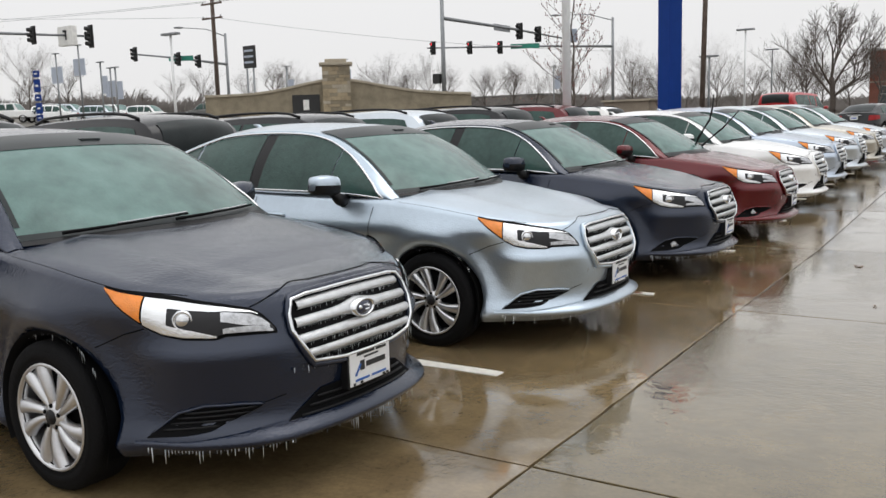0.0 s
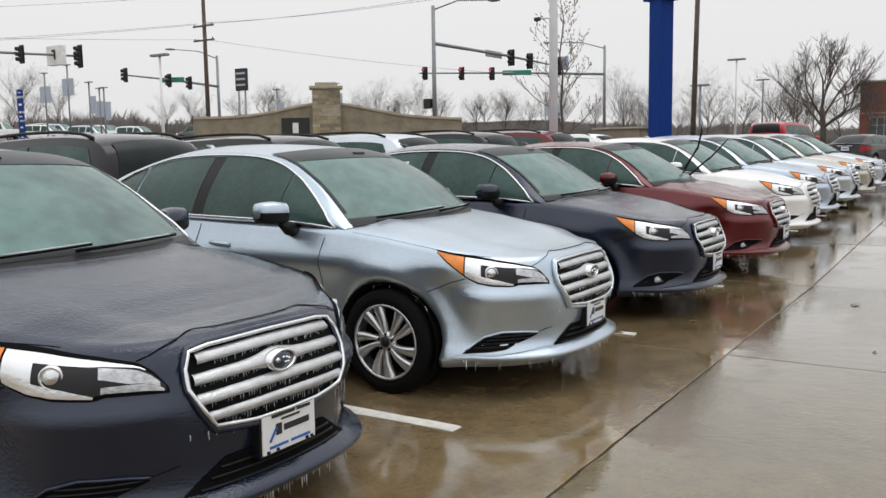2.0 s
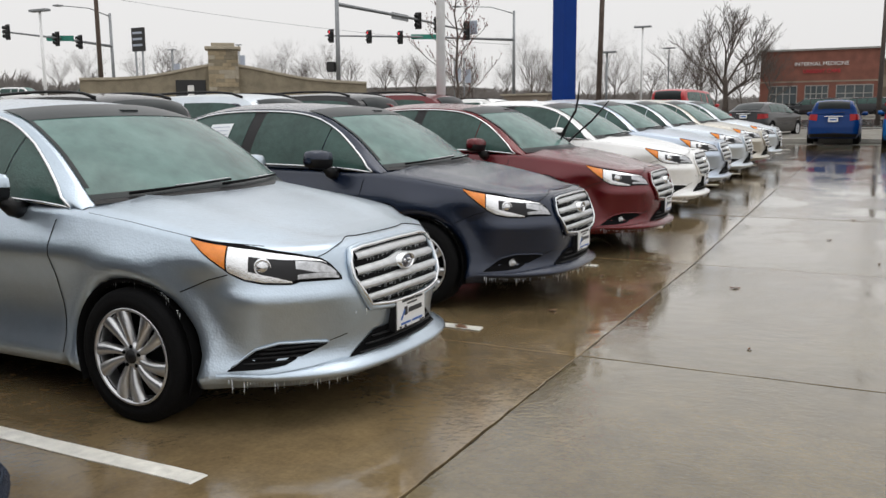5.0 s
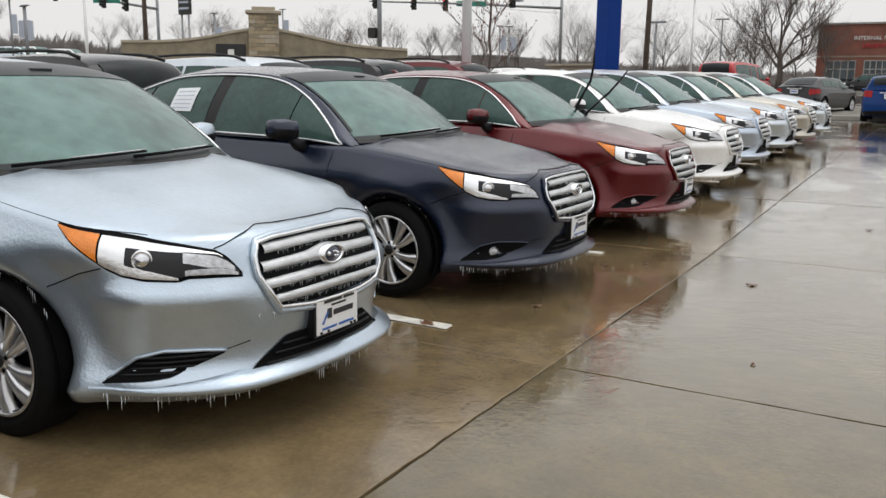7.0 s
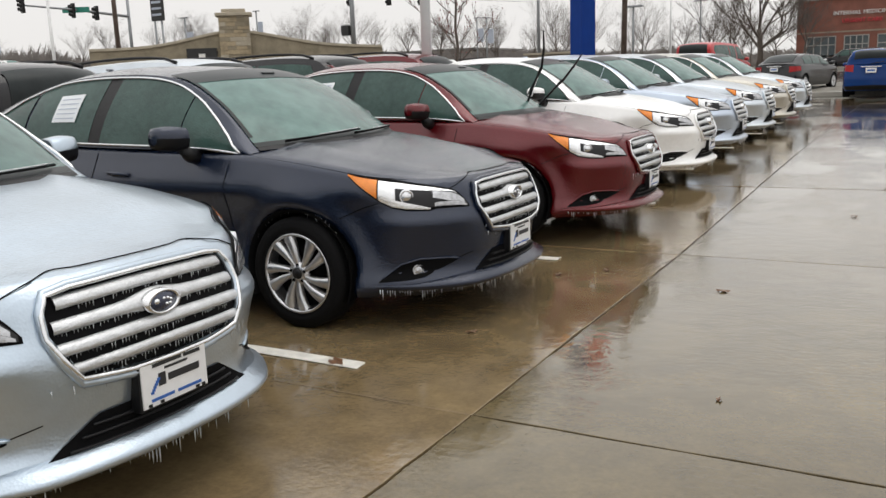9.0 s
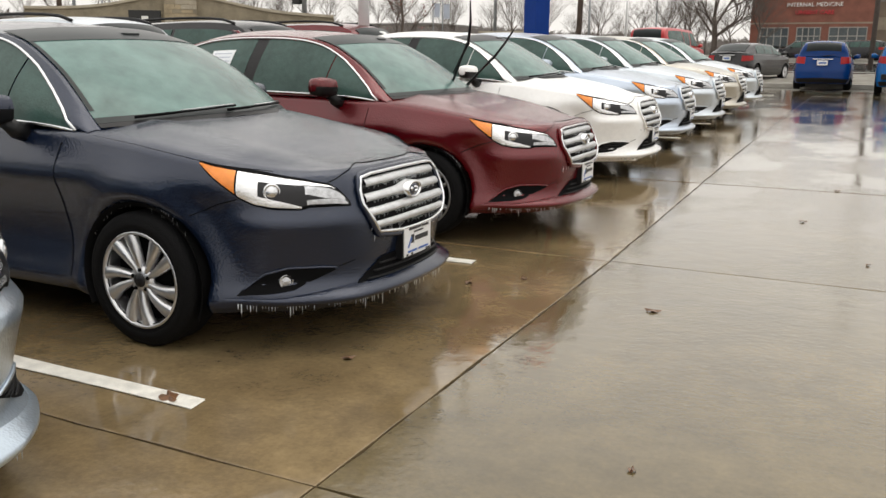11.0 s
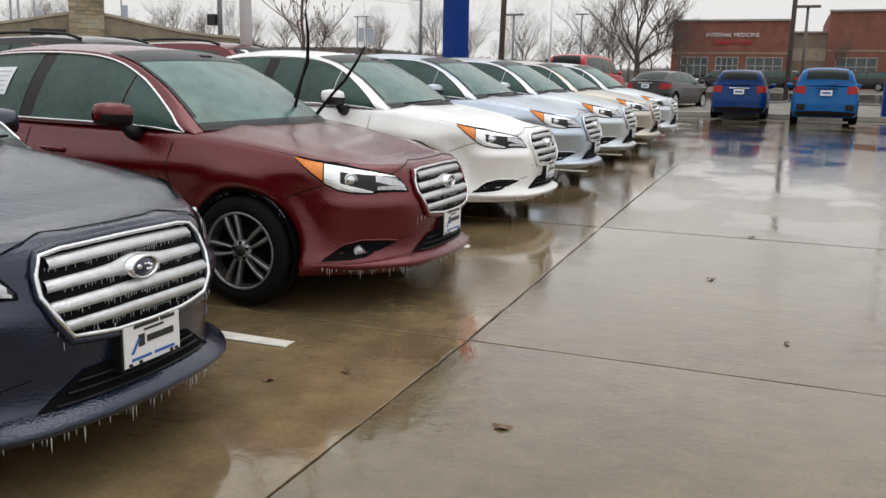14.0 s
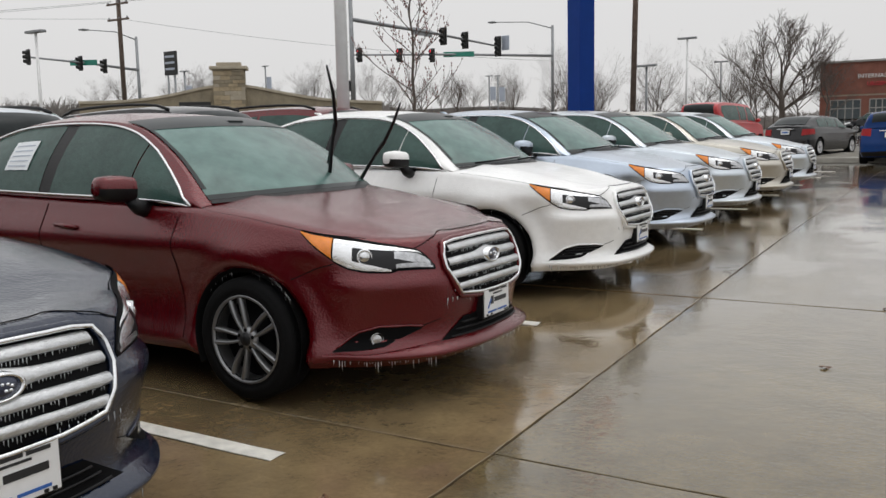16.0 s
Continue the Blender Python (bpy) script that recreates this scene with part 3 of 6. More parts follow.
    high = [(0.0, 0.05), (P(-1.44), 0.08), (P(-1.52), 0.60), (P(-1.62), 0.78), (P(-1.8), 0.89), (P(-2.0), 0.92), (P(-2.25), 0.93), (P(-3.2), 0.93), (P(-3.6), 0.86), (P(-3.95), 0.45), (P(-4.05), 0.06), (1.0, 0.05)]
    for a, b, lab in ((P(-1.47), P(-1.88), "quarter_glass"), (P(-1.89), P(-2.58), "front_door_glass"), (P(-2.70), P(-3.40), "rear_door_glass"), (P(-3.43), P(-4.0), "rear_quarter_glass")):
        pair(lab, ho.sheet(ho.side, a, b, low, high, 14, 6, 0.006), SIDEGLASS, car)
    pair("door_pillar", ho.sheet(ho.side, P(-2.58), P(-2.70), low, high, 3, 6, 0.004), BLACK, car)
    # chrome line round the side glass
    loop = [ho.side(p, np.interp(p, *zip(*low)) - 0.01, 0.01) for p in np.linspace(P(-1.44), P(-4.05), 30)]
    loop += [ho.side(p, np.interp(p, *zip(*high)) + 0.02, 0.012) for p in np.linspace(P(-4.05), P(-1.44), 44)]
    pair("window_trim", tube_data(loop, 0.009, 5, True), CHROME, car, "bright chrome window surround")

    # seams: bonnet line, bumper line, doors
    hood = [sh.at(s, sh.top(s), 0.003) for s in np.linspace(S(-0.33), S(-1.30), 20)]
    hood = [(x, y * 0.985, z + 0.001) for x, y, z in hood]
    stations = [(sh.at(q, sh.top(q)), q) for q in np.linspace(0, S(-1.4), 80)]
    hx = [-v[0] for v, q in stations]

    def on_hood(x, y, off=0.003):
        """The bonnet's height at a place on it."""
        q = np.interp(-x, hx, [q for v, q in stations])
        _, w, z = sh.at(q, sh.top(q))
        w = max(abs(w), 1e-3)
        t = min(1, abs(y) / w)
        h = np.interp(x, *zip(*sorted(sh.crown)))
        return (x, y, z + h * (1 - t ** 2.6) * min(1, w / 0.45) + 0.016 * math.exp(-((t - 0.66) / 0.075) ** 2) * min(1, max(0, w - 0.3) / 0.4) + off)
    nose_x = sh.at(0, sh.top(0))[0] - 0.035
    front = [on_hood(nose_x - 0.03 * (y / 0.3) ** 2, -y) for y in (0, 0.1, 0.2, 0.28)]
    front += [sh.at(Y(-0.40), 0.850, 0.004), sh.at(Y(-0.46), 0.836, 0.004), sh.at(Y(-0.52), 0.814, 0.004), sh.at(Y(-0.565), 0.800, 0.004)]
    front = [tuple(v) for v in spline(front, 30)]
    seams = [hood, front, sh.trace([(S(-0.47), 0.738), (S(-0.56), 0.715), (S(-0.70), 0.655)], 0.002), sh.trace([(S(-1.50), 0.95), (S(-1.53), 0.6), (S(-1.50), 0.28)], 0.002), sh.trace([(S(-2.66), 1.0), (S(-2.68), 0.6), (S(-2.66), 0.28)], 0.002), sh.trace([(S(-3.5), 1.02), (S(-3.42), 0.75)], 0.002)]
    for c in seams:
        pair("panel_gap", tube_data(c, 0.0024, 4), GAP, car)

    # front: grille
    gl = [(0.0, 0.535), (Y(-0.32), 0.55), (Y(-0.41), 0.69)]
    gh = [(0.0, 0.82), (Y(-0.36), 0.81), (Y(-0.41), 0.755)]
    gs = Y(-0.40)
    joined("grille_recess", [sh.patch(gl, gh, 16, 6, 0.004)], GAP, car)
    for k in range(4):
        z = 0.585 + 0.066 * k
        edge = gs * (0.90 if k == 0 else 0.965 if k < 3 else 0.90)
        vs, fs = [], []
        ss = np.linspace(-edge, edge, 29)
        for s in ss:
            zz = z + 0.012 * (1 - (abs(s) / gs) ** 2) - 0.006
            h = 0.0188 + (0.018 * math.exp(-((s / 0.085) ** 2)) if k == 2 else 0.0)
            prof = [(-h, 0.002), (-h * 0.90, 0.012), (-h * 0.2, 0.021), (h * 0.8, 0.016), (h, 0.004)]
            for dz, off in prof:
                x, y, w = sh.at(abs(s), zz + dz, off)
                vs.append((x, y if s >= 0 else -y, w))
        for i in range(len(ss) - 1):
            for j in range(4):
                a = i * 5 + j
                fs.append((a, a + 1, a + 6, a + 5))
        put("grille_slat", mesh_of("grille_slat", vs, fs, FROSTED), car, "frosted chrome grille bar")
    ring = [(0.0, 0.532), (Y(-0.16), 0.534), (Y(-0.325), 0.552), (Y(-0.37), 0.615), (Y(-0.412), 0.69), (Y(-0.412), 0.755), (Y(-0.385), 0.808), (Y(-0.30), 0.820), (Y(-0.15), 0.824), (0.0, 0.826)]
    right = sh.trace(ring, 0.022, 3)
    loop = right + flip(right[1:-1][::-1])
    frame_v, frame_f = tube_data(loop, 0.0085, 6, True)
    put("grille_frame", mesh_of("grille_frame", frame_v, frame_f, CHROME), car, "bright chrome grille surround")
    # painted bevel round the grille
    outer = sh.trace([(q, 0.679 + (z - 0.679) * 1.045 - (0.012 if z < 0.62 else 0.0)) for q, z in ring], 0.012, 3)
    loop = outer + flip(outer[1:-1][::-1])
    put("grille_bevel", mesh_of("grille_bevel", *tube_data(loop, 0.015, 6, True), colour), car)
    # badge
    bx = sh.at(0, 0.72)[0] + 0.03
    badge = put("badge", mesh_of("badge", *[(lambda d: ([(bx + a, b * 1.75, 0.715 + c) for a, b, c in d[0]], d[1]))(lathe([(0.0, 0.012), (0.030, 0.012), (0.033, 0.006)], 28, "x"))][0], BADGE), car, "oval badge in dark blue enamel")
    put("badge_rim", mesh_of("badge_rim", *[(lambda d: ([(bx + a, b * 1.75, 0.715 + c) for a, b, c in d[0]], d[1]))(lathe([(0.033, 0.004), (0.034, 0.016), (0.040, 0.016), (0.042, -0.02)], 28, "x"))][0], CHROME), badge)
    for dy, dz, r in ((-0.028, 0.004, 0.010), (0.002, 0.010, 0.005), (0.018, 0.008, 0.005), (0.030, 0.002, 0.005), (0.012, -0.010, 0.005), (0.026, -0.010, 0.005)):
        v, f = lathe([(0.0, 0.017), (r * 0.7, 0.016), (r, 0.011)], 8, "x")
        put("badge_dot", mesh_of("badge_dot", [(bx + e, dy + b * 1.3, 0.715 + dz + c) for e, b, c in v], f, CHROME), badge)

    # lower intake and lip
    il = [(0.0, 0.280), (Y(-0.30), 0.280), (Y(-0.47), 0.285)]
    ih = [(0.0, 0.425), (Y(-0.27), 0.415), (Y(-0.47), 0.295)]
    joined("lower_intake", [sh.patch(il, ih, 14, 4, 0.005)], GAP, car)
    for z in (0.318, 0.35, 0.382):
        e = Y(-0.27 - (0.40 - z) * 1.3)
        r = sh.trace([(0.0, z), (e, z + 0.002)], 0.012, 10)
        joined("intake_bar", [tube_data(flip(r[1:])[::-1] + r, 0.006, 4)], BLACK, car)
    lip = [(0.0, 0.262), (Y(-0.30), 0.262), (Y(-0.47), 0.258), (S(-0.30), 0.255), (S(-0.52), 0.262)]
    vs, fs = [], []
    ls = np.linspace(0, S(-0.54), 40)
    for s in ls:
        z = np.interp(s, *zip(*lip))
        k = 1 - max(0, (s - Y(-0.5)) / (S(-0.54) - Y(-0.5))) * 0.97
        for dz, off in ((0.058 * k, -0.004), (0.020, 0.046 * k), (0.006, 0.056 * k), (-0.012, 0.050 * k), (-0.034, -0.012)):
            vs.append(sh.at(s, z + dz, off))
    for i in range(len(ls) - 1):
        for j in range(4):
            a = i * 5 + j
            fs.append((a, a + 5, a + 6, a + 1))
    n = len(vs)
    vs += flip(vs)
    fs += [tuple(n + i for i in reversed(f)) for f in fs]
    put("front_lip", mesh_of("front_lip", vs, fs, colour), car)
    # side pockets
    fl = [(Y(-0.545), 0.388), (S(-0.16), 0.358), (S(-0.25), 0.312), (S(-0.34), 0.300), (S(-0.49), 0.290)]
    fh = [(Y(-0.545), 0.396), (S(-0.16), 0.404), (S(-0.27), 0.408), (S(-0.36), 0.385), (S(-0.49), 0.294)]
    pair("fog_pocket", sh.patch(fl, fh, 20, 4, 0.004, False), GAP, car)
    pair("pocket_brow", tube_data(sh.trace([(Y(-0.535), 0.398), (S(-0.16), 0.409), (S(-0.27), 0.413), (S(-0.37), 0.386), (S(-0.48), 0.305)], 0.004, 5), [0.002] + [0.007] * 19 + [0.002], 5), colour, car)
    if fog:
        for g in (-1, 1):
            x, y, z = sh.at(S(-0.285), 0.348, 0.0)
            v, f = lathe([(0.0, 0.010), (0.020, 0.009), (0.027, 0.004), (0.030, 0.010), (0.033, 0.008), (0.034, -0.03)], 18, "x")
            ca, sa = math.cos(0.75), math.sin(0.75)
            put("fog_lamp", mesh_of("fog_lamp", [(x + a * ca - b * sa, g * (abs(y) + a * sa + b * ca), z + e) for a, b, e in v], f, CLEAR), car, "round clear fog lamp")
    else:
        for z, q0, q1 in ((0.324, -0.23, -0.43), (0.346, -0.18, -0.40), (0.368, -0.14, -0.375), (0.389, -0.12, -0.345)):
            pair("pocket_bar", tube_data(sh.trace([(S(q0), z + .004), (S(q1), z - .004)], 0.007, 8), [0.002] + [0.006] * 7 + [0.003], 4), BLACK, car)
    pair("bumper_crease", tube_data(sh.trace([(Y(-0.44), 0.425), (Y(-0.535), 0.402)], 0.0005), 0.002, 4), GAP, car)

    # headlamps: s runs from the inner tip round to the rear tip
    a, b, c, d = Y(-0.47), S(-0.25), S(-0.46), S(-0.645)
    hl = [(a, 0.694), (Y(-0.56), 0.698), (S(-0.19), 0.700), (S(-0.22), 0.690), (S(-0.33), 0.696), (S(-0.40), 0.712), (c, 0.742), (d, 0.896)]
    hh = [(a, 0.700), (Y(-0.49), 0.732), (Y(-0.52), 0.765), (Y(-0.56), 0.790), (S(-0.20), 0.815), (S(-0.30), 0.836), (c, 0.868), (d, 0.903)]
    lo = lambda s: float(np.interp(s, *zip(*hl)))
    hi = lambda s: float(np.interp(s, *zip(*hh)))

    def dome(base):
        """The cover swells out of the bodywork."""
        def off(q, z):
            u = min(1, max(0, (q - a) / (d - a)))
            v = min(1, max(0, (z - lo(q)) / max(1e-4, hi(q) - lo(q))))
            return base + 0.013 * math.sin(math.pi * u) ** 0.7 * (4 * v * (1 - v)) ** 0.5
        return off

    def band(s0, s1, f0, f1, off, nu=14, nv=5):
        """A sheet of the lamp between two shares of its height."""
        ss = np.linspace(s0, s1, 16)
        return sh.patch([(s, lo(s) + (hi(s) - lo(s)) * np.interp(s, np.linspace(s0, s1, len(f0)), f0)) for s in ss], [(s, lo(s) + (hi(s) - lo(s)) * np.interp(s, np.linspace(s0, s1, len(f1)), f1)) for s in ss], nu, nv, dome(off), False)

    amb, cee, mid_s = S(-0.470), S(-0.385), S(-0.235)
    for g in (1, -1):
        def side(data):
            return data if g > 0 else (flip(data[0]), data[1])
        lamp = joined("headlamp", [side(sh.patch([(s, z - 0.006) for s, z in hl], [(s, z + 0.006) for s, z in hh], 44, 8, dome(0.003), False))], GAP, car, "clear headlamp with projector and pale guide bar")
        joined("turn_signal", [side(band(amb + 0.008, d, (0.06, 0.12), (0.94, 0.88), 0.007))], AMBER, lamp, "amber side lens of the headlamp")
        joined("guide_bar", [side(band(cee, amb, (0.03, 0.05), (0.95, 0.93), 0.007)), side(band(mid_s - 0.02, cee, (0.02, 0.03, 0.03), (0.09, 0.24, 0.30), 0.007, 16)), side(band(Y(-0.54), cee, (0.93, 0.80, 0.74), (0.96, 0.96, 0.95), 0.007, 20))], LAMP, lamp, "pale curved light guide")
        joined("lamp_bezel", [side(band(mid_s - 0.02, cee, (0.10, 0.25, 0.31), (0.84, 0.78, 0.73), 0.005, 16)), side(band(a + 0.012, mid_s - 0.02, (0.08, 0.08), (0.9, 0.90, 0.84), 0.005, 16))], LAMPDARK, lamp)
        joined("main_beam", [side(band(Y(-0.495), S(-0.205), (0.42, 0.36, 0.50), (0.80, 0.84, 0.80), 0.008))], CLEAR, lamp, "clear ribbed main-beam reflector")
        joined("marker_strip", [side(band(a + 0.02, S(-0.20), (0.10, 0.08), (0.42, 0.26), 0.008))], CLEAR, lamp)
        q0 = S(-0.325)
        x, y, z = sh.at(q0, 0.768, 0.014)
        v, f = lathe([(0.0, 0.016), (0.016, 0.013), (0.027, 0.005), (0.030, 0.002), (0.034, 0.009), (0.039, 0.007), (0.041, -0.02)], 24, "x")
        ca, sa = math.cos(radians(48)), math.sin(radians(48))
        put("projector", mesh_of("projector", [(x + e * ca - q * sa, -g * (abs(y) + e * sa + q * ca), z + w) for e, q, w in v], f, LENS), lamp)

    # dealer plate
    px = sh.at(0, 0.455)[0] + 0.036
    part("plate_holder", boxed(px - 0.05, -0.15, 0.375, px - 0.004, 0.15, 0.53, bevel=0.004), BLACK, car)
    plate = part("dealer_plate", boxed(px - 0.004, -0.142, 0.385, px + 0.003, 0.142, 0.535, bevel=0.002), PLATE, car, "white dealer plate with black and blue marks")
    q = px + 0.0045
    for y0, y1, z0, z1 in ((-0.074, -0.044, 0.447, 0.490), (-0.032, 0.106, 0.455, 0.479)):
        part("name_bar", boxed(q - 0.001, y0, z0, q + 0.001, y1, z1), INK, plate)
    for y0, y1, z0, z1 in ((-0.095, 0.03, 0.515, 0.527), (-0.045, 0.055, 0.498, 0.506), (0.04, 0.115, 0.514, 0.526)):
        part("dark_mark", boxed(q - 0.001, y0, z0, q + 0.001, y1, z1), INK, plate)
    for y0, y1, z0, z1 in ((-0.11, -0.012, 0.402, 0.412), (0.004, 0.11, 0.402, 0.412)):
        part("blue_mark", boxed(q - 0.001, y0, z0, q + 0.001, y1, z1), BLUEINK, plate)
    bm = bmesh.new()
    for i in range(6):
        box(bm, q - 0.001, -0.110 + i * 0.006, 0.428 + i * 0.008, q + 0.0012, -0.098 + i * 0.006, 0.437 + i * 0.008)
    part("blue_swash", bm, BLUEINK, plate)
    for y0 in (-0.125, -0.075, 0.085, 0.112):
        part("plate_screw", boxed(q - 0.002, y0, 0.388, q + 0.004, y0 + 0.014, 0.398, bevel=0.002), BLACK, plate)

    # mirrors
    for g in (-1, 1):
        vs, fs = [], []
        for i in range(11):
            t = i / 10
            y = 0.93 + 0.20 * t
            w = 0.075 * (0.62 + 0.38 * math.sin(math.pi * min(1, 0.25 + t * 0.7))) * (1 if t < 0.93 else 0.7)
            h = 0.074 * (0.75 + 0.25 * math.sin(math.pi * min(1, 0.2 + t * 0.75))) * (1 if t < 0.93 else 0.65)
            for k in range(12):
                a = 2 * math.pi * k / 12
                ca, sa = math.cos(a), math.sin(a)
                vs.append((-1.80 + w * math.copysign(abs(ca) ** 0.7, ca) - 0.03 * t, g * y, 1.105 + h * math.copysign(abs(sa) ** 0.7, sa) + 0.01 * t))
        for i in range(10):
            for k in range(12):
                fs.append((i * 12 + k, i * 12 + (k + 1) % 12, (i + 1) * 12 + (k + 1) % 12, (i + 1) * 12 + k))
        fs += [tuple(range(12)), tuple(range(120, 132))]
        mirror = put("wing_mirror", mesh_of("wing_mirror", vs, fs, colour), car)
        joined("mirror_base", [([(-1.80 + (x + 1.80) * 1.03, y * 1.002, 1.105 + (z - 1.105) * 1.05) for x, y, z in vs[0:132] ], [f for f in fs[:-2] if all(vs[i][2] < 1.117 for i in f)])], BLACK, mirror)
        tube("mirror_arm", [(-1.78, g * 0.83, 0.985), (-1.78, g * 0.90, 1.00), (-1.79, g * 0.95, 1.05)], [0.055, 0.045, 0.035], BLACK, mirror, 8)
    # handles
    for x in (-2.42, -3.32):
        for g in (-1, 1):
            yy = abs(sh.at(S(x), 0.87)[1]) + 0.012
            tube("door_handle", [(x - 0.1, g * (yy - 0.01), 0.875), (x - 0.07, g * (yy + 0.012), 0.88), (x + 0.07, g * (yy + 0.012), 0.872), (x + 0.1, g * (yy - 0.01), 0.868)], [0.008, 0.016, 0.016, 0.010], colour, car, 8)
    # tail lamps
    pair("tail_lamp", sh.patch([(S(-4.45), 0.86), (end - 0.35, 0.82)], [(S(-4.45), 0.96), (end - 0.35, 1.02)], 12, 4, 0.006, False), TAIL, car)
    # wipers
    if wipers_up:
        for base, bend, tip in (((-1.36, 0.28, 1.05), (-1.06, -0.02, 1.45), (-0.94, -0.225, 1.77)), ((-1.40, 0.66, 1.05), (-1.02, 0.42, 1.33), (-0.745, 0.224, 1.562))):
            base, bend, tip = Vector(base), Vector(bend), Vector(tip)
            arm = tube("wiper_arm", [base, base.lerp(bend, 0.25), bend], [0.017, 0.013, 0.009], BLACK, car, 6, label="wiper arm folded up away from the glass")
            tube("wiper_blade", [base.lerp(tip, 0.22), bend + Vector((0.012, 0, 0.0)), bend.lerp(tip, 0.5) + Vector((0.02, 0, 0.01)), tip], [0.008, 0.013, 0.011, 0.006], BLACK, arm, 5)
    else:
        for y0, y1 in ((-0.62, 0.02), (-0.08, 0.62)):
            pts = []
            for i in range(9):
                y = y0 + (y1 - y0) * i / 8
                t = y / 0.79
                p = 0.010 + 0.010 * (i / 8)
                pts.append(tuple(Vector(ho.roof(p, t, 0.026))))
            arm = tube("wiper_arm", pts, [0.008] * 3 + [0.006] * 6, GAP, car, 5)
            joined("wiper_rime", [tube_data([(x - 0.006, y, z + 0.008) for x, y, z in pts[3:]], 0.004, 4)], ICE, arm)
    # aerial fin, mirror bracket
    part("mirror_bracket", boxed(-1.93, -0.06, 1.475, -1.87, 0.06, 1.49, bevel=0.006), BAND, car)
    tube("aerial_fin", [(-3.38, 0, 1.50), (-3.44, 0, 1.555), (-3.50, 0, 1.565)], [0.03, 0.016, 0.006], colour, car, 6)
    if sticker:
        a, b = P(-2.88), P(-3.12)
        vs, fs = ho.sheet(ho.side, a, b, 0.34, 0.74, 4, 4, 0.012)
        st = put("price_sheet", mesh_of("price_sheet", vs, fs, PAPER, False), car, "white price sheet taped inside the rear window")
        bars = []
        for k in range(5):
            bars.append(ho.sheet(ho.side, a + 0.008, b - 0.008, 0.39 + k * 0.07, 0.405 + k * 0.07, 2, 1, 0.0145))
        joined("sheet_lines", bars, SILVERSIGN, st, smooth=False)
    # ice: fringes under lip, sills and arches
    anchors = []
    for s in np.linspace(0, S(-0.50), 75):
        x, y, z = sh.at(s, 0.25, 0.026 * max(0.2, 1 - s / S(-0.50)))
        anchors += [(x, y, z), (x, -y, z)]
    arch = []
    for i in range(46):
        a = radians(38 + 104 * i / 45)
        for g in (-1, 1):
            arch.append((-1.0 + 0.374 * math.cos(a), g * 0.888, hub + 0.374 * math.sin(a)))
    icicles(car, anchors, seed, 0.07)
    icicles(car, arch, seed + 3, 0.045, 0.6)
    teeth = []
    for k in range(4):
        for s in np.linspace(0, gs * 0.93, 30):
            x, y, z = sh.at(s, 0.568 + 0.066 * k, 0.010)
            teeth += [(x, y, z), (x, -y, z)]
    icicles(car, teeth, seed + 1, 0.024, 0.55)
    drips = []
    for y in np.linspace(0.16, 0.42, 9):
        x, y, z = sh.at(Y(-y), 0.55 - 0.02 * (y > 0.3), 0.012)
        drips += [(x, y, z), (x, -y, z)]
    icicles(car, drips, seed + 2, 0.06, 0.7)
    return car


def word(parent, text, size, at, material, shear=0.0, depth=0.0008, turn=90, align="LEFT"):
    """Letters in the built-in typeface, turned into a mesh; they face +x (turn=90) or -y (turn=0)."""
    cu = bpy.data.curves.new("letters", "FONT")
    cu.body, cu.size, cu.shear, cu.extrude, cu.align_x = text, size, shear, depth, align
    cu.resolution_u = 2
    ob = new("letters", cu)
    me = bpy.data.meshes.new_from_object(ob.evaluated_get(bpy.context.evaluated_depsgraph_get()))
    bpy.data.objects.remove(ob)
    bpy.data.curves.remove(cu)
    me.materials.clear()
    me.materials.append(material)
    return put("lettering", me, parent, "", pose(*at, 90, 0, turn))


def recolour(car, old, fresh):
    for o in car.children_recursive:
        for slot in o.material_slots:
            if slot.material == old:
                slot.link = "OBJECT"
                slot.material = fresh


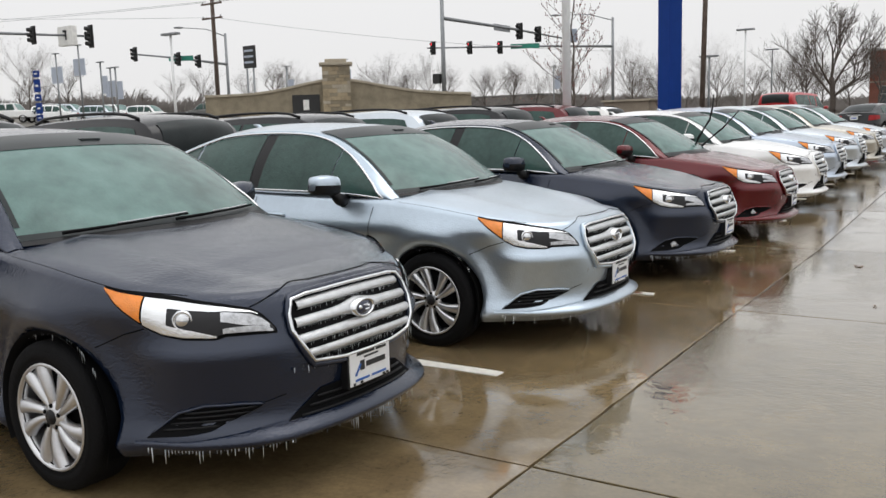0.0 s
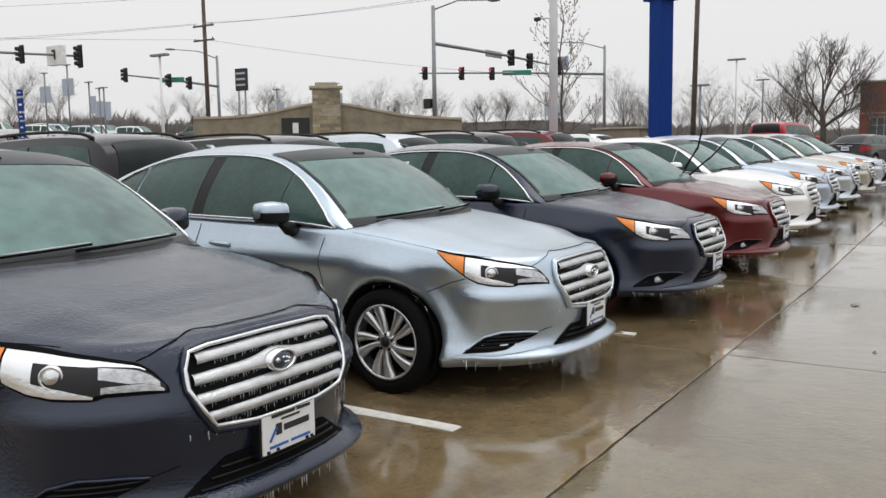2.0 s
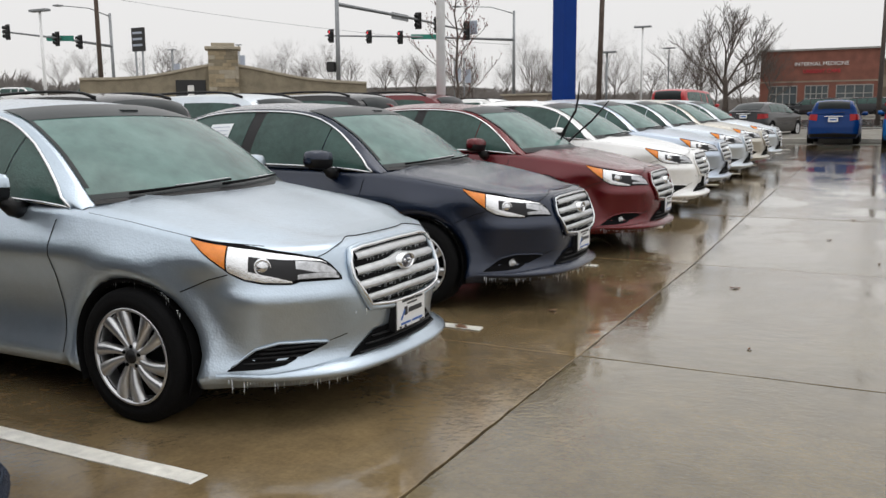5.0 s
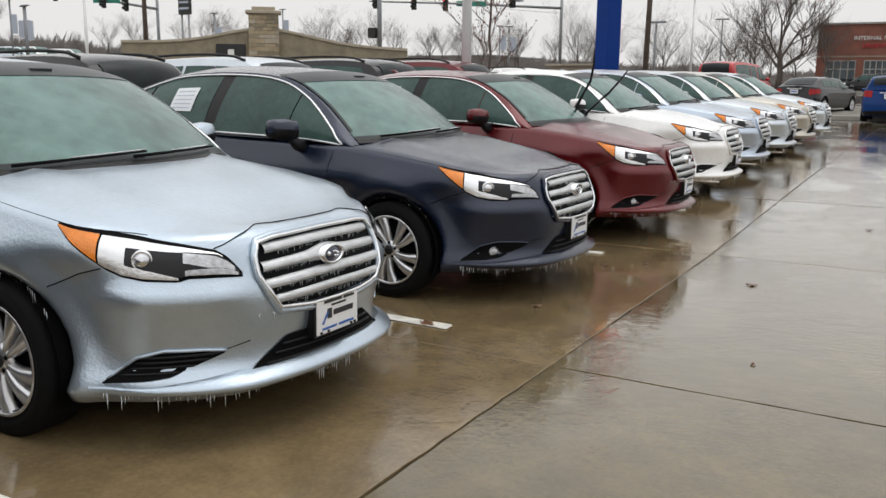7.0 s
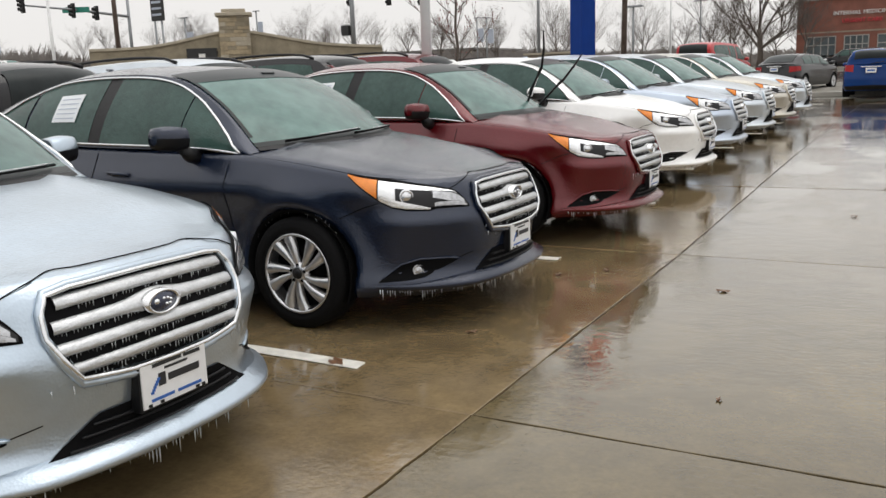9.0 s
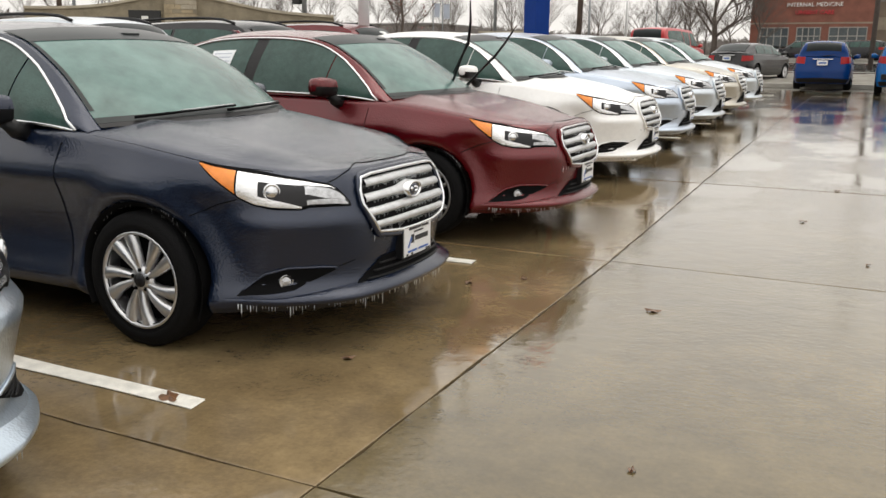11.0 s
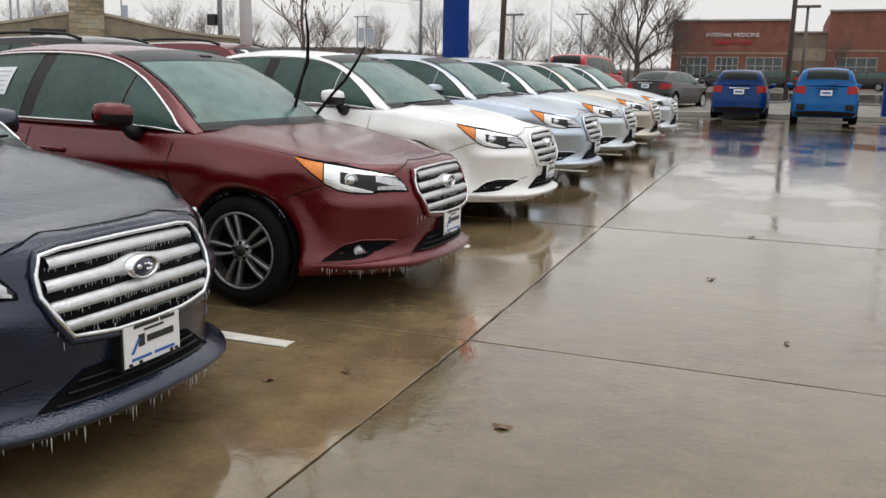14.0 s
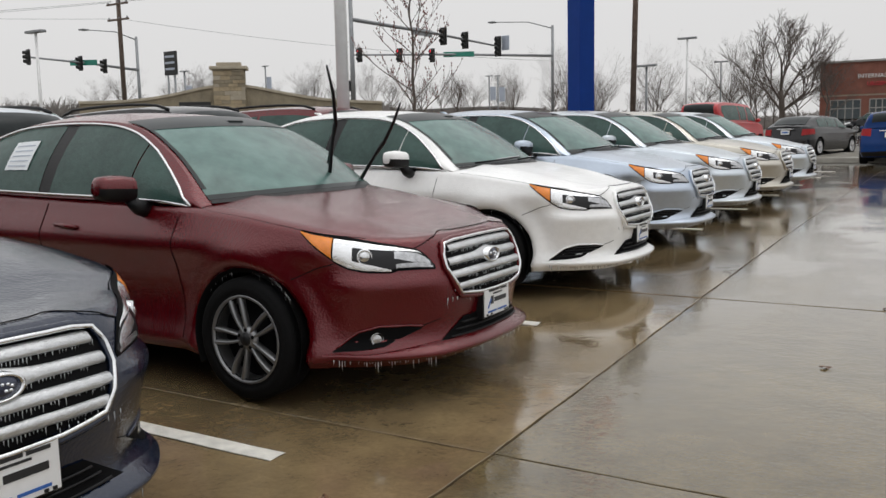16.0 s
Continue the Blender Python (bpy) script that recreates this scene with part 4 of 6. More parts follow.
def wagon(colour, L=4.5, W=1.78, H=1.62, hub=0.33, belt_z=1.0, nose=0.95, rails=True, cladding=False, tail_high=True, sloped=0.30, name="sport_utility", wheels=(0.92, 0.85)):
    """An upright five-door car: shell, glasshouse, lamps, wheels and roof rails. The nose is at x = 0."""
    car = new(name)
    w = W / 2
    outline = [(0, 0), (-0.02, -0.45 * w), (-0.12, -0.74 * w), (-0.36, -0.93 * w), (-0.8, -w), (-L / 2, -w), (-L + 0.7, -w), (-L + 0.28, -0.95 * w), (-L + 0.07, -0.78 * w), (-L, 0)]
    sh = Shell(outline, [], [(0.2, 0.10), (0.35, 0.0), (0.6, 0.0), (0.8, 0.05), (1.1, 0.12)], [(0.2, 0.07), (0.35, 0.01), (0.6, 0.0), (0.8, 0.01), (1.1, 0.06)],
               [(0, 0), (-0.5, 0.03), (-1.2, 0.05), (-L, 0.02)], -1.2, -L + 0.2, floor=0.22)
    S, end = sh.s_at_x, sh.arc[-1]
    sh.shoulder = [(0, nose - 0.12), (S(-0.4), nose - 0.05), (S(-1.1), belt_z - 0.02), (S(-L + 0.9), belt_z + 0.03), (end, belt_z + 0.04)]
    wx = (-wheels[0], -L + wheels[1])
    put("body", body_mesh(sh, wx, hub + 0.06, hub, colour, 120, 18), car)
    part("underbody", boxed(-L + 0.25, -w + 0.12, 0.2, -0.25, w - 0.12, 0.27), BLACK, car)
    for x in wx:
        for g in (-1, 1):
            wheel(car, x, g * (w - 0.11), hub, hub, hub * 0.66, ALLOY, g, 8)
    zt, zb = H, belt_z
    belt = [(-1.05, -w + 0.10, zb - 0.01), (-1.6, -w + 0.075, zb), (-L / 2, -w + 0.07, zb + 0.02), (-L + 0.6, -w + 0.08, zb + 0.03), (-L + 0.16, -w + 0.14, zb + 0.03)]
    rail = [(-1.03, -w + 0.14, zb + 0.01), (-1.55, -w + 0.24, zt - 0.22), (-2.05, -w + 0.27, zt - 0.07), (-L + 0.34 + sloped * .5, -w + 0.27, zt - 0.07), (-L + 0.20, -w + 0.22, zb + 0.06)]
    mids = [(-0.85, 0, zb + 0.04), (-1.45, 0, zt - 0.20), (-1.95, 0, zt - 0.015), (-L + 0.24 + sloped * .5, 0, zt - 0.03), (-L + 0.10, 0, zb + 0.08)]
    ho = House(belt, rail, mids, 80)
    P = lambda x: float(np.interp(-x, -ho.rail[:, 0], np.linspace(0, 1, ho.n)))
    joined("cabin", [ho.sheet(ho.side, 0, 1, 0, 1, 40, 5, 0, True), ho.sheet(ho.roof, 0, 1, -1, 1, 40, 14)], colour, car)
    joined("windscreen", [ho.sheet(ho.roof, 0.02, P(-1.95), -0.9, 0.9, 10, 12, 0.006)], GLASS, car)
    back = P(-L + 0.34 + sloped * .45)
    joined("rear_window", [ho.sheet(ho.roof, back + 0.02, 0.955, -0.84, 0.84, 10, 12, 0.012)], BAND, car, "dark tailgate window")
    low = [(0, 0.08), (1, 0.08)]
    high = [(0, 0.08), (P(-1.3), 0.5), (P(-1.6), 0.86), (back, 0.86), (0.94, 0.2), (1, 0.08)]
    for a, b in ((P(-1.25), P(-2.15)), (P(-2.23), P(-3.0)), (P(-3.06), min(0.93, back + 0.03))):
        if b > a + 0.02:
            pair("side_window", ho.sheet(ho.side, a, b, low, high, 8, 4, 0.007), SIDEGLASS, car)
    if rails:
        for g in (-1, 1):
            pts = [ho.along(ho.rail, p) + np.array([0, 0.03, 0.02]) for p in np.linspace(P(-2.05), back - 0.02, 9)]
            pts = [(x, g * y if g > 0 else y, z + 0.05 * math.sin(math.pi * min(1, max(0, i / 8)) ** 0.5 * 1.0) ** 0.35 if 0 < i < 8 else z) for i, (x, y, z) in enumerate(pts)]
            tube("roof_rail", [(x, -abs(y) if g < 0 else abs(y), z) for x, y, z in pts], 0.02, BLACK, car, 6, label="black raised roof rail")
    # tail lamps, plate, tailgate seam and bumper
    tl0, tl1 = end - w * 1.25, end - w * 0.62
    lo, hi = (zb - 0.16, zb + 0.06) if tail_high else (zb - 0.24, zb - 0.02)
    pair("tail_lamp", sh.patch([(tl0, lo + 0.05), (tl1, lo)], [(tl0, hi), (tl1, hi)], 10, 4, 0.012, False), TAIL, car)
    bx = -L - 0.012
    part("rear_plate", boxed(bx - 0.006, -0.155, zb - 0.20, bx + 0.02, 0.155, zb - 0.05, bevel=0.004), PLATE, car)
    bm = bmesh.new()
    box(bm, bx - 0.009, -0.11, zb - 0.15, bx - 0.005, 0.11, zb - 0.10)
    part("plate_bar", bm, BLUEINK, car)
    part("tailgate_handle", boxed(bx - 0.01, -0.30, zb - 0.025, bx + 0.03, 0.30, zb + 0.005, bevel=0.008), CHROME if not cladding else BLACK, car)
    joined("bumper_insert", [sh.patch([(end - w * 0.95, 0.24), (end, 0.24)], [(end - w * 0.95, 0.36), (end, 0.40)], 14, 3, 0.010)], BLACK, car)
    if cladding:
        for g in (-1, 1):
            part("rear_reflector", boxed(bx - 0.005, g * w * 0.72 - 0.11, 0.42, bx + 0.16, g * w * 0.72 + 0.11, 0.58, bevel=0.02), BLACK, car)
    tube("rear_wiper", [(-L + 0.02, 0.0, zb + 0.09), (-L + 0.03, -0.35, zb + 0.13)], 0.012, BLACK, car, 5)
    for g in (-1, 1):
        tube("wing_mirror", [(-1.45, g * (w - 0.02), zb + 0.05), (-1.47, g * (w + 0.08), zb + 0.08), (-1.48, g * (w + 0.18), zb + 0.08)], [0.04, 0.085, 0.06], colour, car, 8)
    pair("headlamp", sh.patch([(S(-0.08), nose - 0.30), (S(-0.5), nose - 0.20)], [(S(-0.08), nose - 0.16), (S(-0.5), nose - 0.08)], 8, 3, 0.008, False), LAMP, car)
    joined("grille", [sh.patch([(0, nose - 0.42), (S(-0.06), nose - 0.42)], [(0, nose - 0.2), (S(-0.06), nose - 0.2)], 6, 3, 0.008)], BLACK, car)
    return car


# ---------- the ground ----------
def strip_mesh(name, x0, x1, ys, drop, material):
    vs = [(x, y, lie(y) - drop) for y in ys for x in (x0, x1)]
    fs = [(2 * i, 2 * i + 1, 2 * i + 3, 2 * i + 2) for i in range(len(ys) - 1)]
    return mesh_of(name, vs, fs, material, False)


gx, gy = [-1500, -300, -88, -70, -50, -28, 20, 200, 1500], [-400, 5.58, 9.13, 12.68, 19.78, 33.98, 50, 60, 90, 115, 2500]
gv = [(x, y, lie(y, x) - 0.06) for y in gy for x in gx]
gf = [(j * len(gx) + i, j * len(gx) + i + 1, (j + 1) * len(gx) + i + 1, (j + 1) * len(gx) + i) for j in range(len(gy) - 1) for i in range(len(gx) - 1)]
ground = tagged(put("ground", mesh_of("ground", gv, gf, EARTH, False)), "damp winter ground running out to the horizon", "ground", kind="structure")
road = tagged(put("road", strip_mesh("road", -400, 300, [44, 60, 70], 0.04, ASPHALT)), "wet dark asphalt street beyond the lot", "road", kind="structure")
pavement = tagged(new("pavement"), "wet stained concrete parking lot in large slabs", "pavement", kind="structure")
joints = [2.03 + 3.55 * k for k in range(-5, 9)]
columns = [(-28.0, -22.0, CONCRETE), (-22.0, -17.0, CONCRETE), (-17.0, -11.0, CONCRETE), (-11.0, -5.6, CONCRETE), (-5.6, 0.0, CONCRETE), (0.0, 4.6, APRON), (4.6, 9.2, APRON), (9.2, 14.0, APRON), (14.0, 20.0, APRON)]
rnd = random.Random(4)


def stripe(y, x0, x1, width=0.10):
    """A painted bay line lying on the slabs, worn at its front end."""
    rr = random.Random(int(y * 10))
    vs, fs = [], []
    n = 24
    for i in range(n + 1):
        x = x0 + (x1 - x0) * i / n
        j = 0.004
        for s in (-1, 1):
            yy = y + s * (width / 2 + rr.uniform(-j, j))
            for z in (0.0, 0.004):
                vs.append((x + (rr.uniform(-0.02, 0.02) if i in (0, n) else 0), yy, lie(yy) + z))
    for i in range(n):
        a, b = i * 4, i * 4 + 4
        fs += [(a + 1, b + 1, b + 3, a + 3), (a, b, b + 1, a + 1), (a + 2, a + 3, b + 3, b + 2)]
    fs += [(0, 1, 3, 2), (n * 4, n * 4 + 2, n * 4 + 3, n * 4 + 1)]
    return put("bay_line", mesh_of("bay_line", vs, fs, STRIPE, False))


for k in range(11):
    tagged(stripe(-0.35 + 2.725 * k, -0.81 if k < 4 else -1.05, -5.4), "worn white painted bay line on wet concrete", "marking", "bay lines", "structure")

# kerb and grass verge at the far end of the lot
kerb = tagged(part("kerb", boxed(-40, 33.2, lie(33) - 0.05, 40, 33.4, lie(33.3) + 0.13, bevel=0.02), KERB, None), "pale concrete kerb at the end of the lot", "kerb", kind="structure")
bm = bmesh.new()
nx, ny = 120, 14
grid = [[bm.verts.new((-40 + 80 * i / nx, 33.4 + 10 * j / ny, lie(33.4 + 10 * j / ny) + 0.10 + 0.10 * noise.noise((i * 0.9, j * 0.9, 0)))) for j in range(ny + 1)] for i in range(nx + 1)]
for i in range(nx):
    for j in range(ny):
        bm.faces.new((grid[i][j], grid[i + 1][j], grid[i + 1][j + 1], grid[i][j + 1]))
tagged(part("verge", bm, GRASS, None, smooth=True), "frosted winter grass verge beside the street", "grass", kind="stuff")

# wet fallen leaves
for i, (x, y, r) in enumerate(((0.538, 4.513, 0.042), (-0.55, 3.1, 0.03), (-0.62, 4.6, 0.035), (-0.35, 4.85, 0.03), (1.1, 7.5, 0.03), (1.6, 6.2, 0.02), (0.9, 2.6, 0.02), (-0.95, 2.37, 0.06), (1.3, 9.2, 0.03))):
    bm = bmesh.new()
    ring = [bm.verts.new((r * (1 + 0.35 * math.sin(5 * a + i)) * math.cos(a), r * 0.6 * (1 + 0.3 * math.cos(4 * a)) * math.sin(a), 0.006 + 0.006 * math.sin(3 * a + i))) for a in np.linspace(0, 2 * math.pi, 15)[:-1]]
    top = bm.verts.new((0, 0, 0.012))
    for a in range(14):
        bm.faces.new((ring[a], ring[(a + 1) % 14], top))
    leaf = tagged(part("fallen_leaf", bm, LEAF, None), "curled brown leaf stuck to wet concrete", "leaf", "fallen leaves")
    leaf.matrix_basis = pose(x, y, lie(y), 0, 0, 47 * i)


# ---------- the row of sedans ----------
def place(car, x, y, turn, label, category, group):
    car.matrix_basis = pose(x, y, lie(y, x), 0, 0, turn)
    return tagged(car, label, category, group)


ROW = "row of parked sedans"
first = place(sedan(GRAPHITE, seed=2), -0.65, -1.81, 0, "dark graphite sedan glazed with ice, fringed with icicles", "car", ROW)
second = copy_thing(first, pose(-0.55, 0.94, 0))
recolour(second, GRAPHITE, SILVER)
tagged(second, "pale ice-silver sedan beaded with frozen rain", "car", ROW)
third = place(sedan(GRAPHITE, fog=True, sticker=True, seed=5), -0.52, 3.72, 0, "dark graphite sedan with fog lamps and price sheet", "car", ROW)
fourth = place(sedan(RED, fog=True, dark_rim=True, wipers_up=True, sticker=True, seed=7), -0.47, 6.53, 0, "deep red iced sedan with wipers lifted off", "car", ROW)
for y, x, colour, label in ((9.47, -0.59, WHITE, "white sedan with iced windows in the row"), (12.2, -0.70, ICEBLUE, "pale blue sedan with iced windows in the row"), (14.95, -0.70, PALE, "pale blue-silver sedan farther along the row"), (17.7, -0.70, TAN, "light tan sedan farther along the row"), (20.45, -0.70, PALE, "pale silver sedan at the row's far end")):
    c = copy_thing(first, pose(x, y, lie(y)))
    recolour(c, GRAPHITE, colour)
    tagged(c, label, "car", ROW)

# ---------- second row: tall wagons backed up to the sedans ----------
SECOND = "second row of parked wagons"
suv = place(wagon(DARKGREY, 4.6, 1.80, 1.72), -10.7, 2.3, 180, "black wagon with roof rails, tail to the sedans", "car", SECOND)
for y, x, colour, label in ((-0.4, -10.7, DARKGREY, "black wagon with roof rails, tail to the sedans"), (5.0, -10.7, DARKGREY, "black wagon with roof rails, tail to the sedans"), (7.6, -10.7, PALE, "silver wagon with black roof rails"), (10.4, -10.7, DARKGREY, "black wagon with roof rails, tail to the sedans"), (13.2, -10.7, FIRE, "dark red wagon with black roof rails"), (-3.2, -10.7, DARKGREY, "black wagon with roof rails, tail to the sedans")):
    c = copy_thing(suv, pose(x, y, lie(y), 0, 0, 180))
    recolour(c, DARKGREY, RED if colour is FIRE else colour)
    tagged(c, label, "car", SECOND)
for x, y, turn, colour, label in ((-19.0, 12.2, 180, WHITE, "white wagon parked in the lot's third row"), (-74, 47, 30, WHITE, "white wagon parked in the far rows"), (-70, 49, 20, PALE, "silver wagon parked in the far rows"), (-67, 52, 15, WHITE, "white wagon parked in the far rows"), (-70, 57, 200, GREY, "grey wagon parked in the far rows"), (-64, 55, 200, DARKGREY, "dark wagon parked in the far rows"), (-74, 53, 0, WHITE, "white wagon parked in the far rows"), (-78, 51, 20, PALE, "silver wagon parked in the far rows"), (-60, 57, 190, DARKGREY, "dark wagon parked in the far rows"), (-82, 52, 10, WHITE, "white wagon parked in the far rows"), (-62, 62, 190, PALE, "silver wagon parked in the far rows"), (-16.0, 21.0, 170, GREY, "grey wagon parked behind the second row"), (-14.5, 26.0, 170, WHITE, "white wagon parked behind the second row")):
    c = copy_thing(suv, pose(x, y, lie(y, x), 0, 0, turn))
    recolour(c, DARKGREY, colour)
    tagged(c, label, "car", "cars in the far rows")

# ---------- cars at the end of the lot ----------
END = "cars parked across the end"
place(wagon(BLUE, 4.1, 1.70, 1.53, 0.30, 0.98, 0.92, rails=False, sloped=0.15, name="hatchback"), 0.02, 34.1, 90, "royal blue hatchback seen from its tail, wet", "car", END)
place(wagon(SKYBLUE, 4.45, 1.78, 1.60, 0.34, 1.02, 0.98, rails=True, cladding=True, name="crossover"), 2.45, 32.6, 90, "bright blue crossover with black cladding, roof rails", "car", END)
place(wagon(GREY, 4.2, 1.70, 1.52, 0.31, 0.98, 0.92, rails=False, sloped=0.5, name="hatchback"), 5.5, 32.6, 97, "dull grey hatchback with sloping tail", "car", END)
place(wagon(DARKGREY, 4.7, 1.80, 1.45, 0.32, 0.98, 0.90, rails=False, sloped=1.5, tail_high=False, name="saloon"), -2.4, 39.5, 75, "dark wet saloon past the row of sedans", "car", END)
place(wagon(FIRE, 5.0, 2.0, 2.05, 0.36, 1.25, 1.15, rails=False, sloped=0.1, name="van"), -6.4, 42.0, 80, "bright red van behind the pale sedans", "car", END)
far = wagon(DARKGREY, 4.8, 1.85, 1.6, rails=False, name="parked_car")
place(far, -6.2, 78, 180, "dark car outside the brick building", "car", "cars by the building")
for x, y, c2 in ((-2.5, 79, DARKGREY), (0.6, 80, WHITE), (-4.2, 84, GREY), (4.4, 82, DARKGREY), (8.6, 80, WHITE), (11.8, 81, PALE), (15.0, 81, WHITE)):
    c = copy_thing(far, pose(x, y, lie(y), 0, 0, 170))
    recolour(c, DARKGREY, c2)
    tagged(c, {"dark_paint": "dark", "white_paint": "white", "grey_paint": "grey", "pale_silver_paint": "silver"}[c2.name] + " car outside the brick building", "car", "cars by the building")


# ---------- poles, signals and signs ----------
def pole(points, radii, material, name, label, category, sides=10):
    root = tagged(new(name), label, category)
    tube("shaft", points, radii, material, root, sides)
    return root


def signal_head(parent, x, y, z, lamps=3, lit=False, facing=-1.0, backplate=False):
    """A signal head with visors, its face towards -y."""
    h = 0.36 * lamps
    bm = boxed(x - 0.17, y - 0.12, z - h / 2, x + 0.17, y + 0.12, z + h / 2, bevel=0.02)
    head = part("signal_head", bm, SIGNAL, parent)
    part("backplate", boxed(x - 0.30, y + 0.06, z - h / 2 - 0.12, x + 0.30, y + 0.09, z + h / 2 + 0.12, bevel=0.01), SIGNAL, head)
    for i in range(lamps):
        zz = z + h / 2 - 0.18 - 0.36 * i
        v, f = lathe([(0.15, -0.12), (0.15, -0.38), (0.14, -0.38), (0.13, -0.13), (0.0, -0.13)], 12)
        put("visor", mesh_of("visor", [(x + a, y + b, zz + c) for a, b, c in v], f, SIGNAL), head)
        if lit and i == 0:
            v, f = lathe([(0.13, -0.16), (0.0, -0.19)], 12)
            put("lit_lens", mesh_of("lit_lens", [(x + a, y + b, zz + c) for a, b, c in v], f, REDLIGHT), head, "lit red signal lens")
    return head


def mast(base, height, arm_z, arm_end, heads, lum=None, lamps=3, lit=False, sign=None, name="signal_mast"):
    """A signal pole with a long arm; heads by their share of the arm's length."""
    bx, by = base
    z0 = lie(by)
    root = pole([(bx, by, min(z0, lie(by, bx)) - 0.05), (bx, by, z0 + height)], [0.19, 0.13], STEEL, name, "galvanised traffic signal mast with long arm", "traffic light")
    ex, ey, ez = arm_end
    tube("mast_arm", [(bx, by, z0 + arm_z), ((bx + ex) / 2, (by + ey) / 2, (z0 + arm_z + ez) / 2 + 0.1), (ex, ey, ez)], [0.14, 0.11, 0.07], STEEL, root, 8)
    for q, n in heads:
        signal_head(root, bx + (ex - bx) * q, by + (ey - by) * q, z0 + arm_z + (ez - z0 - arm_z) * q, n, lit)
    if lum:
        lx, ly = lum
        tube("lamp_arm", [(bx, by, z0 + height - 0.3), (bx + lx * 0.4, by + ly * 0.4, z0 + height + 0.4), (bx + lx, by + ly, z0 + height + 0.5)], [0.06, 0.05, 0.04], STEEL, root, 6)
        part("lamp_head", boxed(bx + lx - 0.35, by + ly - 0.35, z0 + height + 0.42, bx + lx + 0.35, by + ly + 0.35, z0 + height + 0.56, bevel=0.04), STEEL, root)
    if sign:
        q, wd, m2 = sign
        sx, sy, sz = bx + (ex - bx) * q, by + (ey - by) * q, z0 + arm_z + (ez - z0 - arm_z) * q
        dx, dy = (ex - bx), (ey - by)
        dl = math.hypot(dx, dy)
        ob = part("street_sign", boxed(-wd / 2, -0.03, -0.25, wd / 2, 0.0, 0.25, bevel=0.01), m2, root)
        ob.matrix_basis = pose(sx + 0.0, sy - 0.2, sz + 0.1, 0, 0, math.degrees(math.atan2(dy, dx)) if abs(dx) > abs(dy) else 30)
    return root


m1 = mast((-32.8, 48.8), 11.2, 8.55, (-32.1, 68.6, 9.0), ((0.56, 3), (0.72, 3), (0.99, 4)), (3.2, 3.2))
part("camera_box", boxed(-33.6, 48.5, 4.6, -33.0, 48.9, 5.3, bevel=0.05), SIGNAL, m1)
part("arm_plate", boxed(-32.62, 56.0, 8.9, -32.50, 58.5, 9.4, bevel=0.02), STEEL, m1)
part("lane_sign", boxed(-32.0, 68.9, 8.7, -31.3, 69.0, 9.9, bevel=0.02), SILVERSIGN, m1)
mast((-33.9, 84.0), 11.2, 8.2, (-48.0, 69.4, 9.4), ((0.97, 3), (0.78, 3), (0.62, 3)), (-5.5, -2.5), lit=True, sign=(0.48, 3.0, GREENSIGN))
mast((-67.9, 60.9), 11.0, 7.8, (-66.8, 48.2, 9.0), ((0.98, 3), (0.55, 3), (0.33, 3)), (-2.5, -4.0), sign=(0.5, 2.5, GREENSIGN))
m4_ = mast((-62.0, 25.0), 11.0, 8.6, (-55.7, 36.3, 8.9), ((0.35, 3), (0.68, 3), (0.98, 4)), None)
turn = part("turn_sign", boxed(-57.6, 34.6, 8.2, -55.9, 35.06, 9.6, bevel=0.02), LETTER, m4_, "white left-turn lane sign")
part("turn_arrow", boxed(-56.65, 34.55, 8.6, -56.5, 34.58, 9.3), INK, turn)
part("turn_arrow_head", boxed(-56.9, 34.55, 9.15, -56.5, 34.58, 9.3), INK, turn)
part("arm_plate", boxed(-60.2, 28.6, 8.4, -58.9, 28.7, 8.95, bevel=0.02), STEEL, m4_)

white = pole([(-6.7, 13.4, lie(13.4)), (-6.7, 13.4, 9.5)], [0.10, 0.085], WHITEPOLE, "light_pole", "white steel lot light pole with small camera", "lamp post", 14)
tube("camera_arm", [(-6.7, 13.4, 4.35), (-6.90, 13.18, 4.33)], 0.02, WHITEPOLE, white)
part("camera_body", boxed(-7.02, 13.08, 4.27, -6.88, 13.16, 4.35, bevel=0.02), SIGNAL, white)
part("lamp_head", boxed(-7.3, 13.2, 9.4, -6.4, 13.6, 9.52, bevel=0.03), WHITEPOLE, white)
for x, y, z, material, label in ((-44.7, 34.2, 8.0, WHITEPOLE, "white lot light pole with single arm"), (5.05, 35.5, 9.0, WHITEPOLE, "white light pole on the grass verge"), (-17.6, 73.7, 9.0, WHITEPOLE, "pale light pole with twin heads"), (-21.8, 103.5, 9.3, STEEL, "distant thin street light"), (2.1, 62.0, 6.4, DARKPOLE, "dark light pole with twin heads"), (-18.5, 66.0, 6.4, STEEL, "thin grey street light")):
    p = pole([(x, y, lie(y)), (x, y, z)], [0.11, 0.08], material, "light_pole", label, "lamp post", 8)
    part("lamp_head", boxed(x - 0.75, y - 0.2, z - 0.05, x + 0.75, y + 0.2, z + 0.10, bevel=0.03), material if material is not WHITEPOLE else STEEL, p)
pole([(1.3, 52, lie(52)), (1.4, 52, 15)], [0.14, 0.10], DARKPOLE, "flag_pole", "tall dark brown steel pole", "pole", 10)
pole([(-15.4, 53.5, lie(53)), (-15.1, 53.5, 17)], [0.18, 0.14], WOODPOLE, "utility_pole", "tall brown wooden utility pole", "pole", 10)
tube_pole = pole([(-65, 56.7, lie(56)), (-65, 56.7, 24)], [0.24, 0.15], WOODPOLE, "utility_pole", "wooden utility pole with cross arms and wires", "pole", 10)
